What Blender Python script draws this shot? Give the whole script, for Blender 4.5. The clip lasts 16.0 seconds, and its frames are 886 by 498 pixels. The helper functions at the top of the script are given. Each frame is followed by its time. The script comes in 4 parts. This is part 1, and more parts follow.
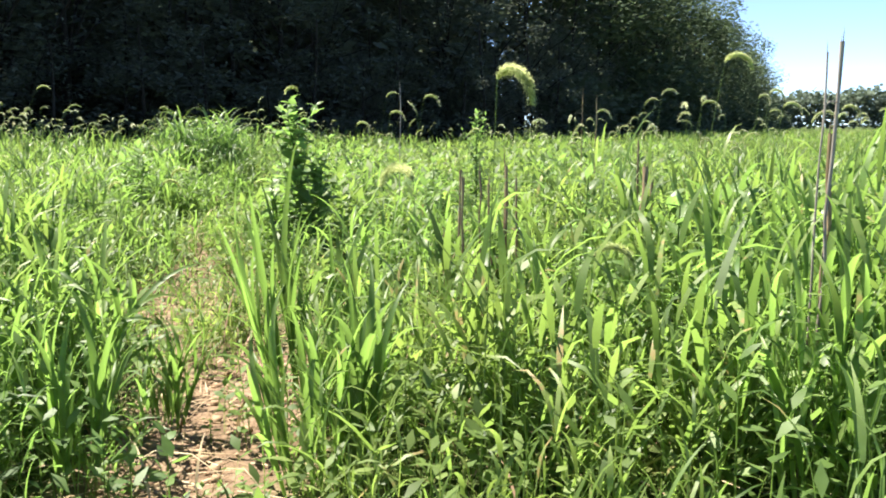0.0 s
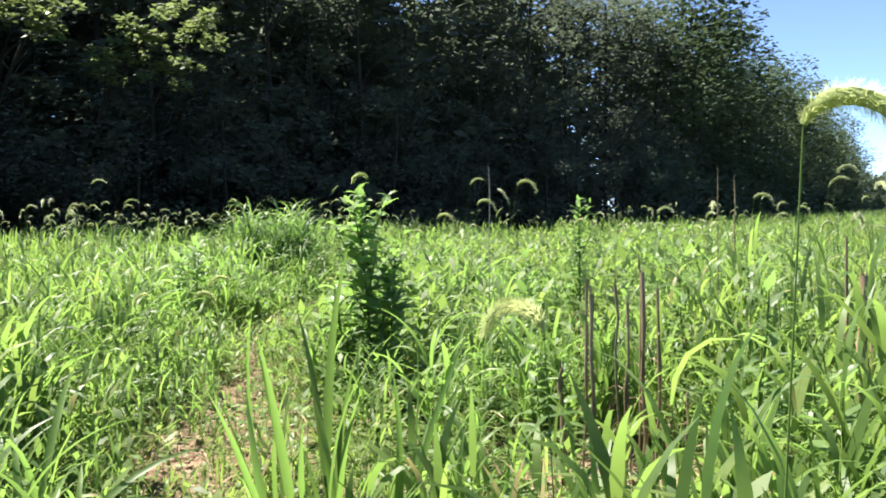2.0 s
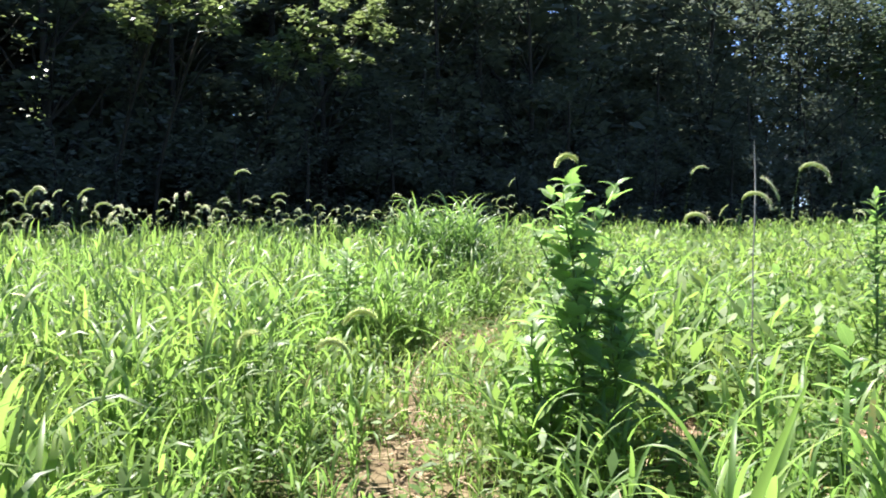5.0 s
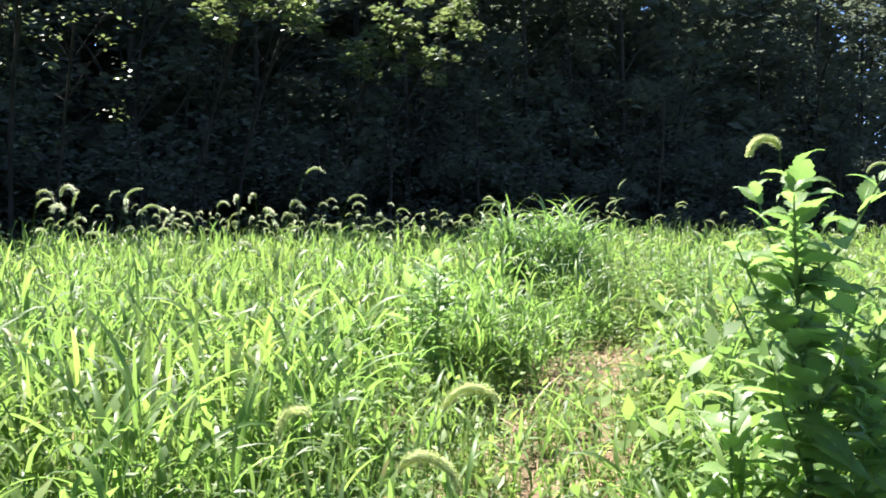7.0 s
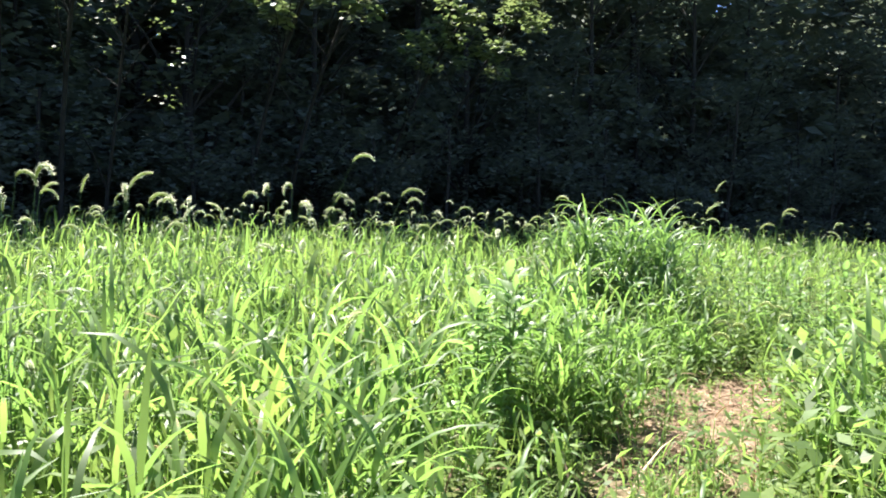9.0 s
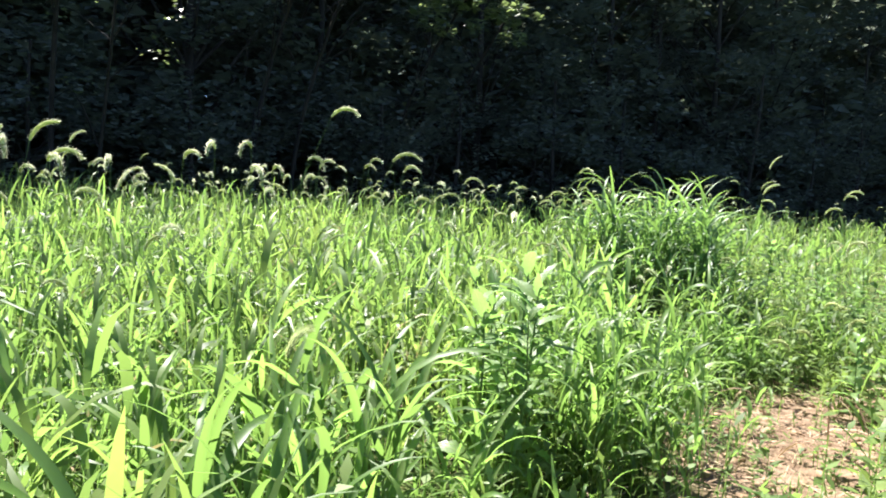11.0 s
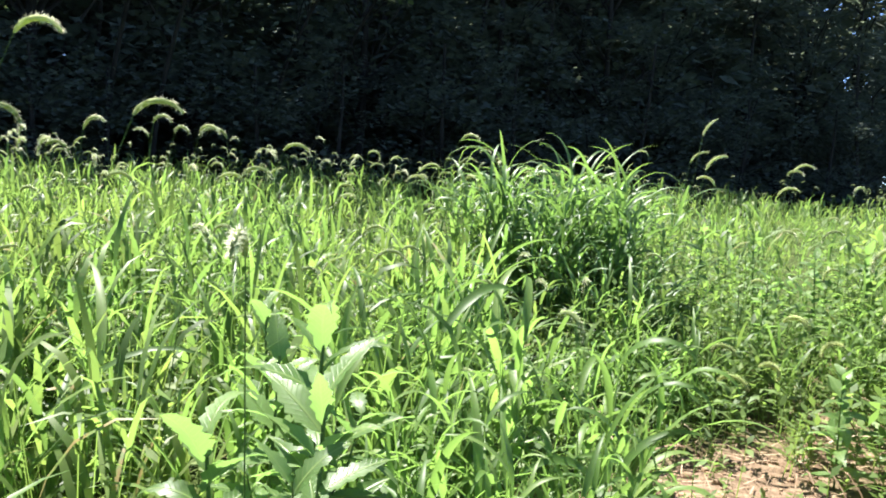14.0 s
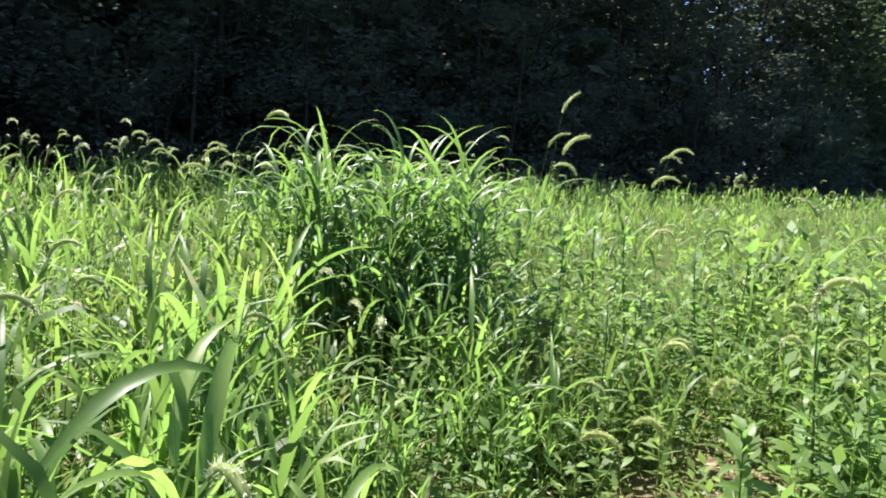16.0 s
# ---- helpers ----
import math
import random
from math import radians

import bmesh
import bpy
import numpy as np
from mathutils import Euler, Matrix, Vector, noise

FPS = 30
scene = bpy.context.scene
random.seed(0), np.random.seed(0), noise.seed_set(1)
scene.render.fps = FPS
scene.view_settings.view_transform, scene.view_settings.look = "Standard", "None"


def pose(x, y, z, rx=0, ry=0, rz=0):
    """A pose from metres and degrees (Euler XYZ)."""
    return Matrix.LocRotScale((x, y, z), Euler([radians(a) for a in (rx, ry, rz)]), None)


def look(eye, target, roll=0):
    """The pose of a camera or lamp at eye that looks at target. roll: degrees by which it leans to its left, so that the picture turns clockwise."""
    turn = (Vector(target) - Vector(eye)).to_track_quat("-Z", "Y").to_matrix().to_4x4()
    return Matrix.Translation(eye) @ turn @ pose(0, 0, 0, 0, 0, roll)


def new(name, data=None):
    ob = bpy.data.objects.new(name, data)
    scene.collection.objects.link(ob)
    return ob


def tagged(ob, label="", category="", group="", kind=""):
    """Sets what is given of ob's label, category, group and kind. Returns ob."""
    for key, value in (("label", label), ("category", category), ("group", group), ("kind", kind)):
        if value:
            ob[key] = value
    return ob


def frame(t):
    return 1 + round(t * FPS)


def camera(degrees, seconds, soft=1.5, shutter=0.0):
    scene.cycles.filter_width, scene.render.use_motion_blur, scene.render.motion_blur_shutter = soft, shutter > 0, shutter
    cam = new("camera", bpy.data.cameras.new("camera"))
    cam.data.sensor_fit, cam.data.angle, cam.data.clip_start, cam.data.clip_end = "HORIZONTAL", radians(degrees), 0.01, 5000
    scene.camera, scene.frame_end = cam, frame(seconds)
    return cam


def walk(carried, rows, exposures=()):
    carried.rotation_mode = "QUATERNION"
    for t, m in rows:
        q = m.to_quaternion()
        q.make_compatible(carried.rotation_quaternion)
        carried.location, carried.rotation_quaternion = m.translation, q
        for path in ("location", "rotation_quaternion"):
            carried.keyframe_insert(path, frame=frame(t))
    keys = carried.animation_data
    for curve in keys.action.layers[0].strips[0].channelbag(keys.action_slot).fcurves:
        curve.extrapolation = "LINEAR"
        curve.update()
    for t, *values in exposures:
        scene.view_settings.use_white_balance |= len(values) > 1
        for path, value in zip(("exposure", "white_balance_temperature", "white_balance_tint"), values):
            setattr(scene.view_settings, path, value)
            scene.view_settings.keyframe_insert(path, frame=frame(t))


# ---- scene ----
cam = camera(56.0, 16.0, 1.9)
METRES, EYE, TILT, LEAN, TURN = 8.0, 1.0, -8.4, 0.0, 0.0
ROWS = [
    (0.0, 0.0, 0.0, 0.0, 0.0, 0.0, 0.0),
    (0.5, -0.0001, 0.0358, 0.006, 0.99, 1.62, -0.19),
    (1.0, -0.0027, 0.0668, 0.0118, 1.89, 3.3, -0.06),
    (1.5, -0.0079, 0.101, 0.0181, 3.38, 5.11, 0.22),
    (2.0, -0.0145, 0.1337, 0.0235, 5.51, 5.92, 0.22),
    (2.5, -0.0202, 0.1617, 0.0282, 7.31, 6.18, 0.24),
    (3.0, -0.028, 0.1938, 0.0333, 9.43, 6.37, 0.01),
    (3.5, -0.0362, 0.2214, 0.0381, 11.2, 6.21, -0.32),
    (4.0, -0.0473, 0.2528, 0.0427, 13.16, 5.88, -0.81),
    (6.5, -0.1103, 0.396, 0.0653, 20.91, 5.53, -2.56),
    (7.0, -0.1253, 0.4248, 0.0701, 22.18, 5.57, -2.77),
    (7.5, -0.1388, 0.4489, 0.0738, 23.17, 5.66, -3.06),
    (8.0, -0.1537, 0.4773, 0.0788, 24.29, 5.63, -3.54),
    (8.5, -0.1668, 0.5014, 0.0818, 25.02, 5.6, -4.18),
    (9.0, -0.1824, 0.5296, 0.0863, 25.68, 5.28, -5.03),
    (11.5, -0.2406, 0.6664, 0.1086, 25.79, 2.73, -6.97),
    (12.0, -0.251, 0.6965, 0.1135, 24.87, 2.52, -6.82),
    (12.5, -0.2591, 0.7233, 0.1168, 23.79, 2.46, -6.59),
    (13.0, -0.2675, 0.7538, 0.1231, 22.36, 2.17, -6.28),
    (13.5, -0.2735, 0.7811, 0.1263, 20.91, 2.01, -6.08),
    (14.0, -0.2781, 0.8127, 0.1318, 18.9, 1.94, -6.0),
    (14.5, -0.2802, 0.846, 0.1356, 16.75, 1.94, -5.7),
    (15.0, -0.2798, 0.8744, 0.1395, 14.85, 2.02, -5.46),
    (15.5, -0.2778, 0.9066, 0.1455, 12.6, 1.95, -5.09),
    (16.0, -0.2769, 0.9341, 0.1489, 10.63, 2.04, -4.66),
]
walk(cam, [(t, pose(0, 0, EYE, TILT, LEAN, TURN) @ pose(METRES * x, METRES * y, METRES * z, 90 + pitch, roll, yaw)) for t, x, y, z, yaw, pitch, roll in ROWS], [(0.0, 2.0, 6950, 10), (1.2, 1.96, 6900, 10), (2.5, 1.94, 6600, 10), (4.0, 2.06, 6450, 11), (7.0, 2.26, 6400, 13), (9.0, 2.24, 6400, 13), (13.0, 2.1, 6400, 11), (14.5, 2.0, 6450, 10), (16.0, 1.86, 6500, 10)])

# ---------------------------------------------------------------- light
SUN_FROM = Vector((-0.88, 0.47, 0.0)).normalized()
SUN_UP = radians(61)
world = bpy.data.worlds.new("sky")
scene.world = world
world.use_nodes = True
wn = world.node_tree.nodes
sky = wn.new("ShaderNodeTexSky")
sky.sky_type = "NISHITA"
sky.sun_disc = False
sky.sun_elevation = SUN_UP
sky.sun_rotation = math.atan2(SUN_FROM.x, SUN_FROM.y)
sky.altitude = 4500
sky.dust_density = 0.02
sky.ozone_density = 2.4
sky.air_density = 0.6
world.node_tree.links.new(sky.outputs[0], wn["Background"].inputs[0])
wn["Background"].inputs[1].default_value = 0.112
sun = new("sun", bpy.data.lights.new("sun", "SUN"))
sun.data.energy = 5.0
sun.data.angle = radians(0.55)
sun.data.color = (1.0, 0.96, 0.88)
way = Vector((SUN_FROM.x * math.cos(SUN_UP), SUN_FROM.y * math.cos(SUN_UP), math.sin(SUN_UP)))
sun.matrix_world = look(way * 50, (0, 0, 0))


# ---------------------------------------------------------------- materials
def nodes_of(name):
    m = bpy.data.materials.new(name)
    m.use_nodes = True
    t = m.node_tree
    return m, t.nodes, t.links, t.nodes["Principled BSDF"], t.nodes["Material Output"]


def ramp(nd, stops):
    r = nd.new("ShaderNodeValToRGB")
    e = r.color_ramp.elements
    while len(e) < len(stops):
        e.new(0.5)
    for el, (p, c) in zip(e, stops):
        el.position, el.color = p, (*c, 1)
    return r


def foliage(name, dark, mid, pale, through_col, share=0.42, rough=0.5, gloss=0.35, single=False, scale=35.0, dry=None, veins=False):
    """Leaf tissue: glossy skin over green, and light that comes through it."""
    m, nd, ln, bsdf, out = nodes_of(name)
    if single:
        rnd = nd.new("ShaderNodeObjectInfo").outputs["Random"]
    else:
        rnd = nd.new("ShaderNodeNewGeometry").outputs["Random Per Island"]
    co = nd.new("ShaderNodeTexCoord")
    nz = nd.new("ShaderNodeTexNoise")
    nz.inputs["Scale"].default_value = scale
    nz.inputs["Detail"].default_value = 3
    ln.new(co.outputs["Object"], nz.inputs["Vector"])
    add = nd.new("ShaderNodeMath")
    add.operation = "MULTIPLY_ADD"
    ln.new(nz.outputs[0], add.inputs[0])
    add.inputs[1].default_value = 0.5
    ln.new(rnd, add.inputs[2])
    sub = nd.new("ShaderNodeMath")
    sub.operation = "SUBTRACT"
    ln.new(add.outputs[0], sub.inputs[0])
    sub.inputs[1].default_value = 0.25
    stops = [(0.0, dark), (0.5, mid), (0.9, pale), (1.0, tuple(min(1, c * 1.25) for c in pale))]
    if dry:
        stops = [(0.0, dark), (0.5, mid), (0.88, pale), (0.97, tuple(min(1, c * 1.2) for c in pale)), (1.0, dry)]
    r = ramp(nd, stops)
    ln.new(sub.outputs[0], r.inputs[0])
    col = r.outputs[0]
    drift = None
    if not single:
        # whole stands lean to yellow or to blue green
        nb = nd.new("ShaderNodeTexNoise")
        nb.inputs["Scale"].default_value = 1.3
        nb.inputs["Detail"].default_value = 3
        ln.new(co.outputs["Object"], nb.inputs["Vector"])
        drift = nd.new("ShaderNodeMapRange")
        drift.inputs["From Min"].default_value, drift.inputs["From Max"].default_value = 0.32, 0.68
        drift.inputs["To Min"].default_value, drift.inputs["To Max"].default_value = 0.478, 0.51
        ln.new(nb.outputs[0], drift.inputs["Value"])
        hs = nd.new("ShaderNodeHueSaturation")
        ln.new(drift.outputs[0], hs.inputs["Hue"])
        ln.new(col, hs.inputs["Color"])
        col = hs.outputs[0]
    if veins:
        # paired side veins that leave the midrib slanting forwards
        sep = nd.new("ShaderNodeSeparateXYZ")
        ln.new(co.outputs["Object"], sep.inputs[0])
        ab = nd.new("ShaderNodeMath")
        ab.operation = "ABSOLUTE"
        ln.new(sep.outputs["Y"], ab.inputs[0])
        sl = nd.new("ShaderNodeMath")
        sl.operation = "SUBTRACT"
        ln.new(sep.outputs["X"], sl.inputs[0])
        ln.new(ab.outputs[0], sl.inputs[1])
        sn = nd.new("ShaderNodeMath")
        sn.operation = "MULTIPLY"
        ln.new(sl.outputs[0], sn.inputs[0])
        sn.inputs[1].default_value = 85
        wv = nd.new("ShaderNodeMath")
        wv.operation = "SINE"
        ln.new(sn.outputs[0], wv.inputs[0])
        rib = nd.new("ShaderNodeMapRange")
        rib.inputs["From Min"].default_value, rib.inputs["From Max"].default_value = 0.016, 0.004
        ln.new(ab.outputs[0], rib.inputs["Value"])
        vr2 = nd.new("ShaderNodeMapRange")
        vr2.inputs["From Min"].default_value, vr2.inputs["From Max"].default_value = 0.75, 1.0
        vr2.inputs["To Max"].default_value = 0.5
        ln.new(wv.outputs[0], vr2.inputs["Value"])
        mxm = nd.new("ShaderNodeMath")
        mxm.operation = "MAXIMUM"
        ln.new(rib.outputs[0], mxm.inputs[0])
        ln.new(vr2.outputs[0], mxm.inputs[1])
        vc = nd.new("ShaderNodeMix")
        vc.data_type = "RGBA"
        ln.new(mxm.outputs[0], vc.inputs["Factor"])
        ln.new(col, vc.inputs["A"])
        vc.inputs["B"].default_value = (0.22, 0.3, 0.1, 1)
        col = vc.outputs["Result"]
        bp = nd.new("ShaderNodeBump")
        bp.inputs["Strength"].default_value = 0.35
        bp.inputs["Distance"].default_value = 0.004
        ln.new(mxm.outputs[0], bp.inputs["Height"])
        ln.new(bp.outputs[0], bsdf.inputs["Normal"])
    ln.new(col, bsdf.inputs["Base Color"])
    bsdf.inputs["Roughness"].default_value = rough
    bsdf.inputs["Specular IOR Level"].default_value = gloss
    tr = nd.new("ShaderNodeBsdfTranslucent")
    mixc = nd.new("ShaderNodeMix")
    mixc.data_type = "RGBA"
    mixc.blend_type = "MULTIPLY"
    mixc.inputs["Factor"].default_value = 0.35
    mixc.inputs["A"].default_value = (*through_col, 1)
    ln.new(r.outputs[0], mixc.inputs["B"])
    hv = nd.new("ShaderNodeHueSaturation")
    hv.inputs["Value"].default_value = 1.0
    ln.new(mixc.outputs["Result"], hv.inputs["Color"])
    vr = nd.new("ShaderNodeMapRange")
    vr.inputs["To Min"].default_value = 0.62
    vr.inputs["To Max"].default_value = 1.12
    ln.new(rnd, vr.inputs["Value"])
    ln.new(vr.outputs[0], hv.inputs["Value"])
    if drift:
        ln.new(drift.outputs[0], hv.inputs["Hue"])
    ln.new(hv.outputs[0], tr.inputs["Color"])
    mx = nd.new("ShaderNodeMixShader")
    mx.inputs[0].default_value = share
    ln.new(bsdf.outputs[0], mx.inputs[1])
    ln.new(tr.outputs[0], mx.inputs[2])
    ln.new(mx.outputs[0], out.inputs["Surface"])
    return m


def plain(name, a, b, scale=20.0, rough=0.8, bump=0.3, stretch=(1, 1, 1)):
    m, nd, ln, bsdf, out = nodes_of(name)
    co = nd.new("ShaderNodeTexCoord")
    mp = nd.new("ShaderNodeMapping")
    mp.inputs["Scale"].default_value = stretch
    ln.new(co.outputs["Object"], mp.inputs[0])
    nz = nd.new("ShaderNodeTexNoise")
    nz.inputs["Scale"].default_value = scale
    nz.inputs["Detail"].default_value = 6
    ln.new(mp.outputs[0], nz.inputs["Vector"])
    r = ramp(nd, [(0.3, a), (0.7, b)])
    ln.new(nz.outputs[0], r.inputs[0])
    ln.new(r.outputs[0], bsdf.inputs["Base Color"])
    bsdf.inputs["Roughness"].default_value = rough
    bsdf.inputs["Specular IOR Level"].default_value = 0.2
    bm = nd.new("ShaderNodeBump")
    bm.inputs["Strength"].default_value = bump
    bm.inputs["Distance"].default_value = 0.01
    ln.new(nz.outputs[0], bm.inputs["Height"])
    ln.new(bm.outputs[0], bsdf.inputs["Normal"])
    return m


GRASS = foliage("meadow grass", (0.047, 0.093, 0.025), (0.092, 0.168, 0.037), (0.168, 0.235, 0.075), (0.39, 0.63, 0.14), 0.47, 0.47, 0.34, dry=(0.34, 0.27, 0.11))
GRASS_ONE = foliage("grass shoot", (0.061, 0.12, 0.028), (0.103, 0.187, 0.041), (0.172, 0.243, 0.074), (0.39, 0.64, 0.14), 0.49, 0.46, 0.38, single=True)
CLUMP = foliage("bluish grass", (0.038, 0.092, 0.031), (0.068, 0.143, 0.045), (0.12, 0.205, 0.066), (0.34, 0.61, 0.135), 0.43, 0.42, 0.45)
WEED = foliage("weed leaf", (0.075, 0.138, 0.04), (0.118, 0.2, 0.06), (0.17, 0.255, 0.09), (0.4, 0.67, 0.17), 0.5, 0.4, 0.5, single=True, veins=True)
HERB = foliage("low herb leaf", (0.054, 0.1, 0.027), (0.1, 0.166, 0.044), (0.155, 0.225, 0.075), (0.38, 0.6, 0.135), 0.45, 0.5, 0.3)
HEAD = foliage("seed head", (0.2, 0.26, 0.1), (0.29, 0.34, 0.14), (0.37, 0.41, 0.19), (0.66, 0.76, 0.3), 0.42, 0.7, 0.15, single=True, scale=300)
BRISTLE = foliage("bristles", (0.42, 0.49, 0.2), (0.52, 0.58, 0.27), (0.62, 0.66, 0.36), (0.84, 0.93, 0.5), 0.6, 0.6, 0.15)
# whiter copy of the bristles for farther heads: backlit rim put into the colour
RIM_BRISTLE = foliage("bristles with painted rim light", (0.58, 0.6, 0.4), (0.68, 0.69, 0.49), (0.76, 0.76, 0.58), (0.94, 0.96, 0.76), 0.62, 0.6, 0.15)
STEM = plain("green stem", (0.06, 0.12, 0.025), (0.12, 0.18, 0.04), 60, 0.5, 0.15, (1, 1, 0.1))
STRAW = foliage("dry straw", (0.15, 0.1, 0.055), (0.28, 0.2, 0.12), (0.48, 0.38, 0.25), (0.38, 0.28, 0.16), 0.15, 0.7, 0.2)
GREY = plain("grey stalk", (0.17, 0.14, 0.12), (0.4, 0.36, 0.31), 40, 0.85, 0.5, (1, 1, 0.08))
DEAD = plain("weathered stalk", (0.11, 0.08, 0.045), (0.34, 0.26, 0.16), 40, 0.85, 0.6, (1, 1, 0.08))
BARK = plain("bark", (0.012, 0.011, 0.009), (0.034, 0.03, 0.025), 6, 0.95, 0.9, (1, 1, 0.2))
CLOD = plain("soil clod", (0.19, 0.12, 0.075), (0.36, 0.25, 0.16), 40, 0.95, 0.6)
TREE_LEAF = foliage("tree leaf", (0.088, 0.108, 0.088), (0.104, 0.126, 0.102), (0.12, 0.144, 0.112), (0.19, 0.235, 0.155), 0.4, 0.8, 0.1, scale=3)
# lit copy of the tree leaf: sunshine put into a lighter, clearer green
SUN_TINT_LEAF = foliage("tree leaf with painted sunlight", (0.07, 0.1, 0.045), (0.1, 0.14, 0.062), (0.135, 0.18, 0.085), (0.32, 0.42, 0.15), 0.38, 0.42, 0.5, scale=3)
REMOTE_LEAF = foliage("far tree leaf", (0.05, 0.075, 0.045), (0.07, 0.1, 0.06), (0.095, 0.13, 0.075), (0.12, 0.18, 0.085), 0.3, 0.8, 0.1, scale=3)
# paler and greyer leaf: the haze of distance is put into its colour
HAZE_TINT_LEAF = foliage("distant leaf tinted with haze", (0.1, 0.13, 0.105), (0.12, 0.155, 0.12), (0.14, 0.18, 0.135), (0.16, 0.21, 0.14), 0.3, 0.9, 0.05, scale=0.5)
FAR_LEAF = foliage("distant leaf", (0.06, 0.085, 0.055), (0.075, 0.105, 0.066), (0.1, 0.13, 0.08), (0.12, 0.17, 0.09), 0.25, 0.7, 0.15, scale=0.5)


def ground_material():
    m, nd, ln, bsdf, out = nodes_of("soil and litter")
    co = nd.new("ShaderNodeTexCoord")

    def noise_of(scale, detail=6):
        n = nd.new("ShaderNodeTexNoise")
        n.inputs["Scale"].default_value = scale
        n.inputs["Detail"].default_value = detail
        ln.new(co.outputs["Object"], n.inputs["Vector"])
        return n

    big, fine, grit = noise_of(0.9), noise_of(14), noise_of(90, 4)
    soil = ramp(nd, [(0.3, (0.13, 0.086, 0.056)), (0.55, (0.225, 0.158, 0.108)), (0.75, (0.33, 0.25, 0.175))])
    ln.new(fine.outputs[0], soil.inputs[0])
    moss = ramp(nd, [(0.35, (0.04, 0.058, 0.018)), (0.55, (0.07, 0.098, 0.028)), (0.8, (0.14, 0.135, 0.055))])
    ln.new(fine.outputs[0], moss.inputs[0])
    open_soil = nd.new("ShaderNodeAttribute")
    open_soil.attribute_name = "soil"
    far = nd.new("ShaderNodeMapRange")
    far.inputs["From Min"].default_value, far.inputs["From Max"].default_value = 0.6, 0.1
    ln.new(open_soil.outputs["Fac"], far.inputs["Value"])
    mx = nd.new("ShaderNodeMix")
    mx.data_type = "RGBA"
    ln.new(far.outputs[0], mx.inputs["Factor"])
    ln.new(soil.outputs[0], mx.inputs["A"])
    ln.new(moss.outputs[0], mx.inputs["B"])
    st = nd.new("ShaderNodeMix")
    st.data_type = "RGBA"
    st.blend_type = "MULTIPLY"
    st.inputs["Factor"].default_value = 0.5
    ln.new(mx.outputs["Result"], st.inputs["A"])
    r2 = ramp(nd, [(0.3, (0.5, 0.45, 0.4)), (0.65, (1, 1, 1))])
    ln.new(big.outputs[0], r2.inputs[0])
    ln.new(r2.outputs[0], st.inputs["B"])
    ln.new(st.outputs["Result"], bsdf.inputs["Base Color"])
    bsdf.inputs["Roughness"].default_value = 0.95
    bsdf.inputs["Specular IOR Level"].default_value = 0.1
    b = nd.new("ShaderNodeBump")
    b.inputs["Strength"].default_value = 0.7
    b.inputs["Distance"].default_value = 0.02
    ad = nd.new("ShaderNodeMath")
    ln.new(fine.outputs[0], ad.inputs[0])
    ln.new(grit.outputs[0], ad.inputs[1])
    ln.new(ad.outputs[0], b.inputs["Height"])
    ln.new(b.outputs[0], bsdf.inputs["Normal"])
    return m


SOIL = ground_material()


# ---------------------------------------------------------------- mesh helpers
class Soup:
    """Gathers vertex and face blocks and turns them into one mesh."""

    def __init__(self):
        self.v, self.f, self.n = [], [], 0

    def add(self, verts, quads):
        self.v.append(np.asarray(verts, np.float32).reshape(-1, 3))
        self.f.append(np.asarray(quads, np.int32).reshape(-1, 4) + self.n)
        self.n += len(self.v[-1])

    def mesh(self, name, material, smooth=True):
        me = bpy.data.meshes.new(name)
        v, f = np.concatenate(self.v), np.concatenate(self.f)
        me.vertices.add(len(v))
        me.vertices.foreach_set("co", v.ravel())
        me.loops.add(f.size)
        me.loops.foreach_set("vertex_index", f.ravel())
        me.polygons.add(len(f))
        me.polygons.foreach_set("loop_start", np.arange(0, f.size, 4, dtype=np.int32))
        me.polygons.foreach_set("use_smooth", np.full(len(f), smooth))
        me.materials.append(material)
        me.update(calc_edges=True)
        me.validate()
        return me


RNG = np.random.default_rng(7)


def uni(a, b, n):
    return RNG.uniform(a, b, n)


def profile(kind, s):
    if kind == "grass":
        return np.maximum(0.04, np.minimum(1, 0.55 + 1.8 * s) * (1 - s ** 2.6))
    if kind == "stem":
        return 1 - 0.5 * s
    if kind == "lance":
        return np.maximum(0.03, np.sin(np.pi * np.clip(s, 0, 1) ** 0.62) ** 1.25)
    return np.maximum(0.05, np.sin(np.pi * np.clip(s, 0, 1) ** 0.66) ** 0.85)


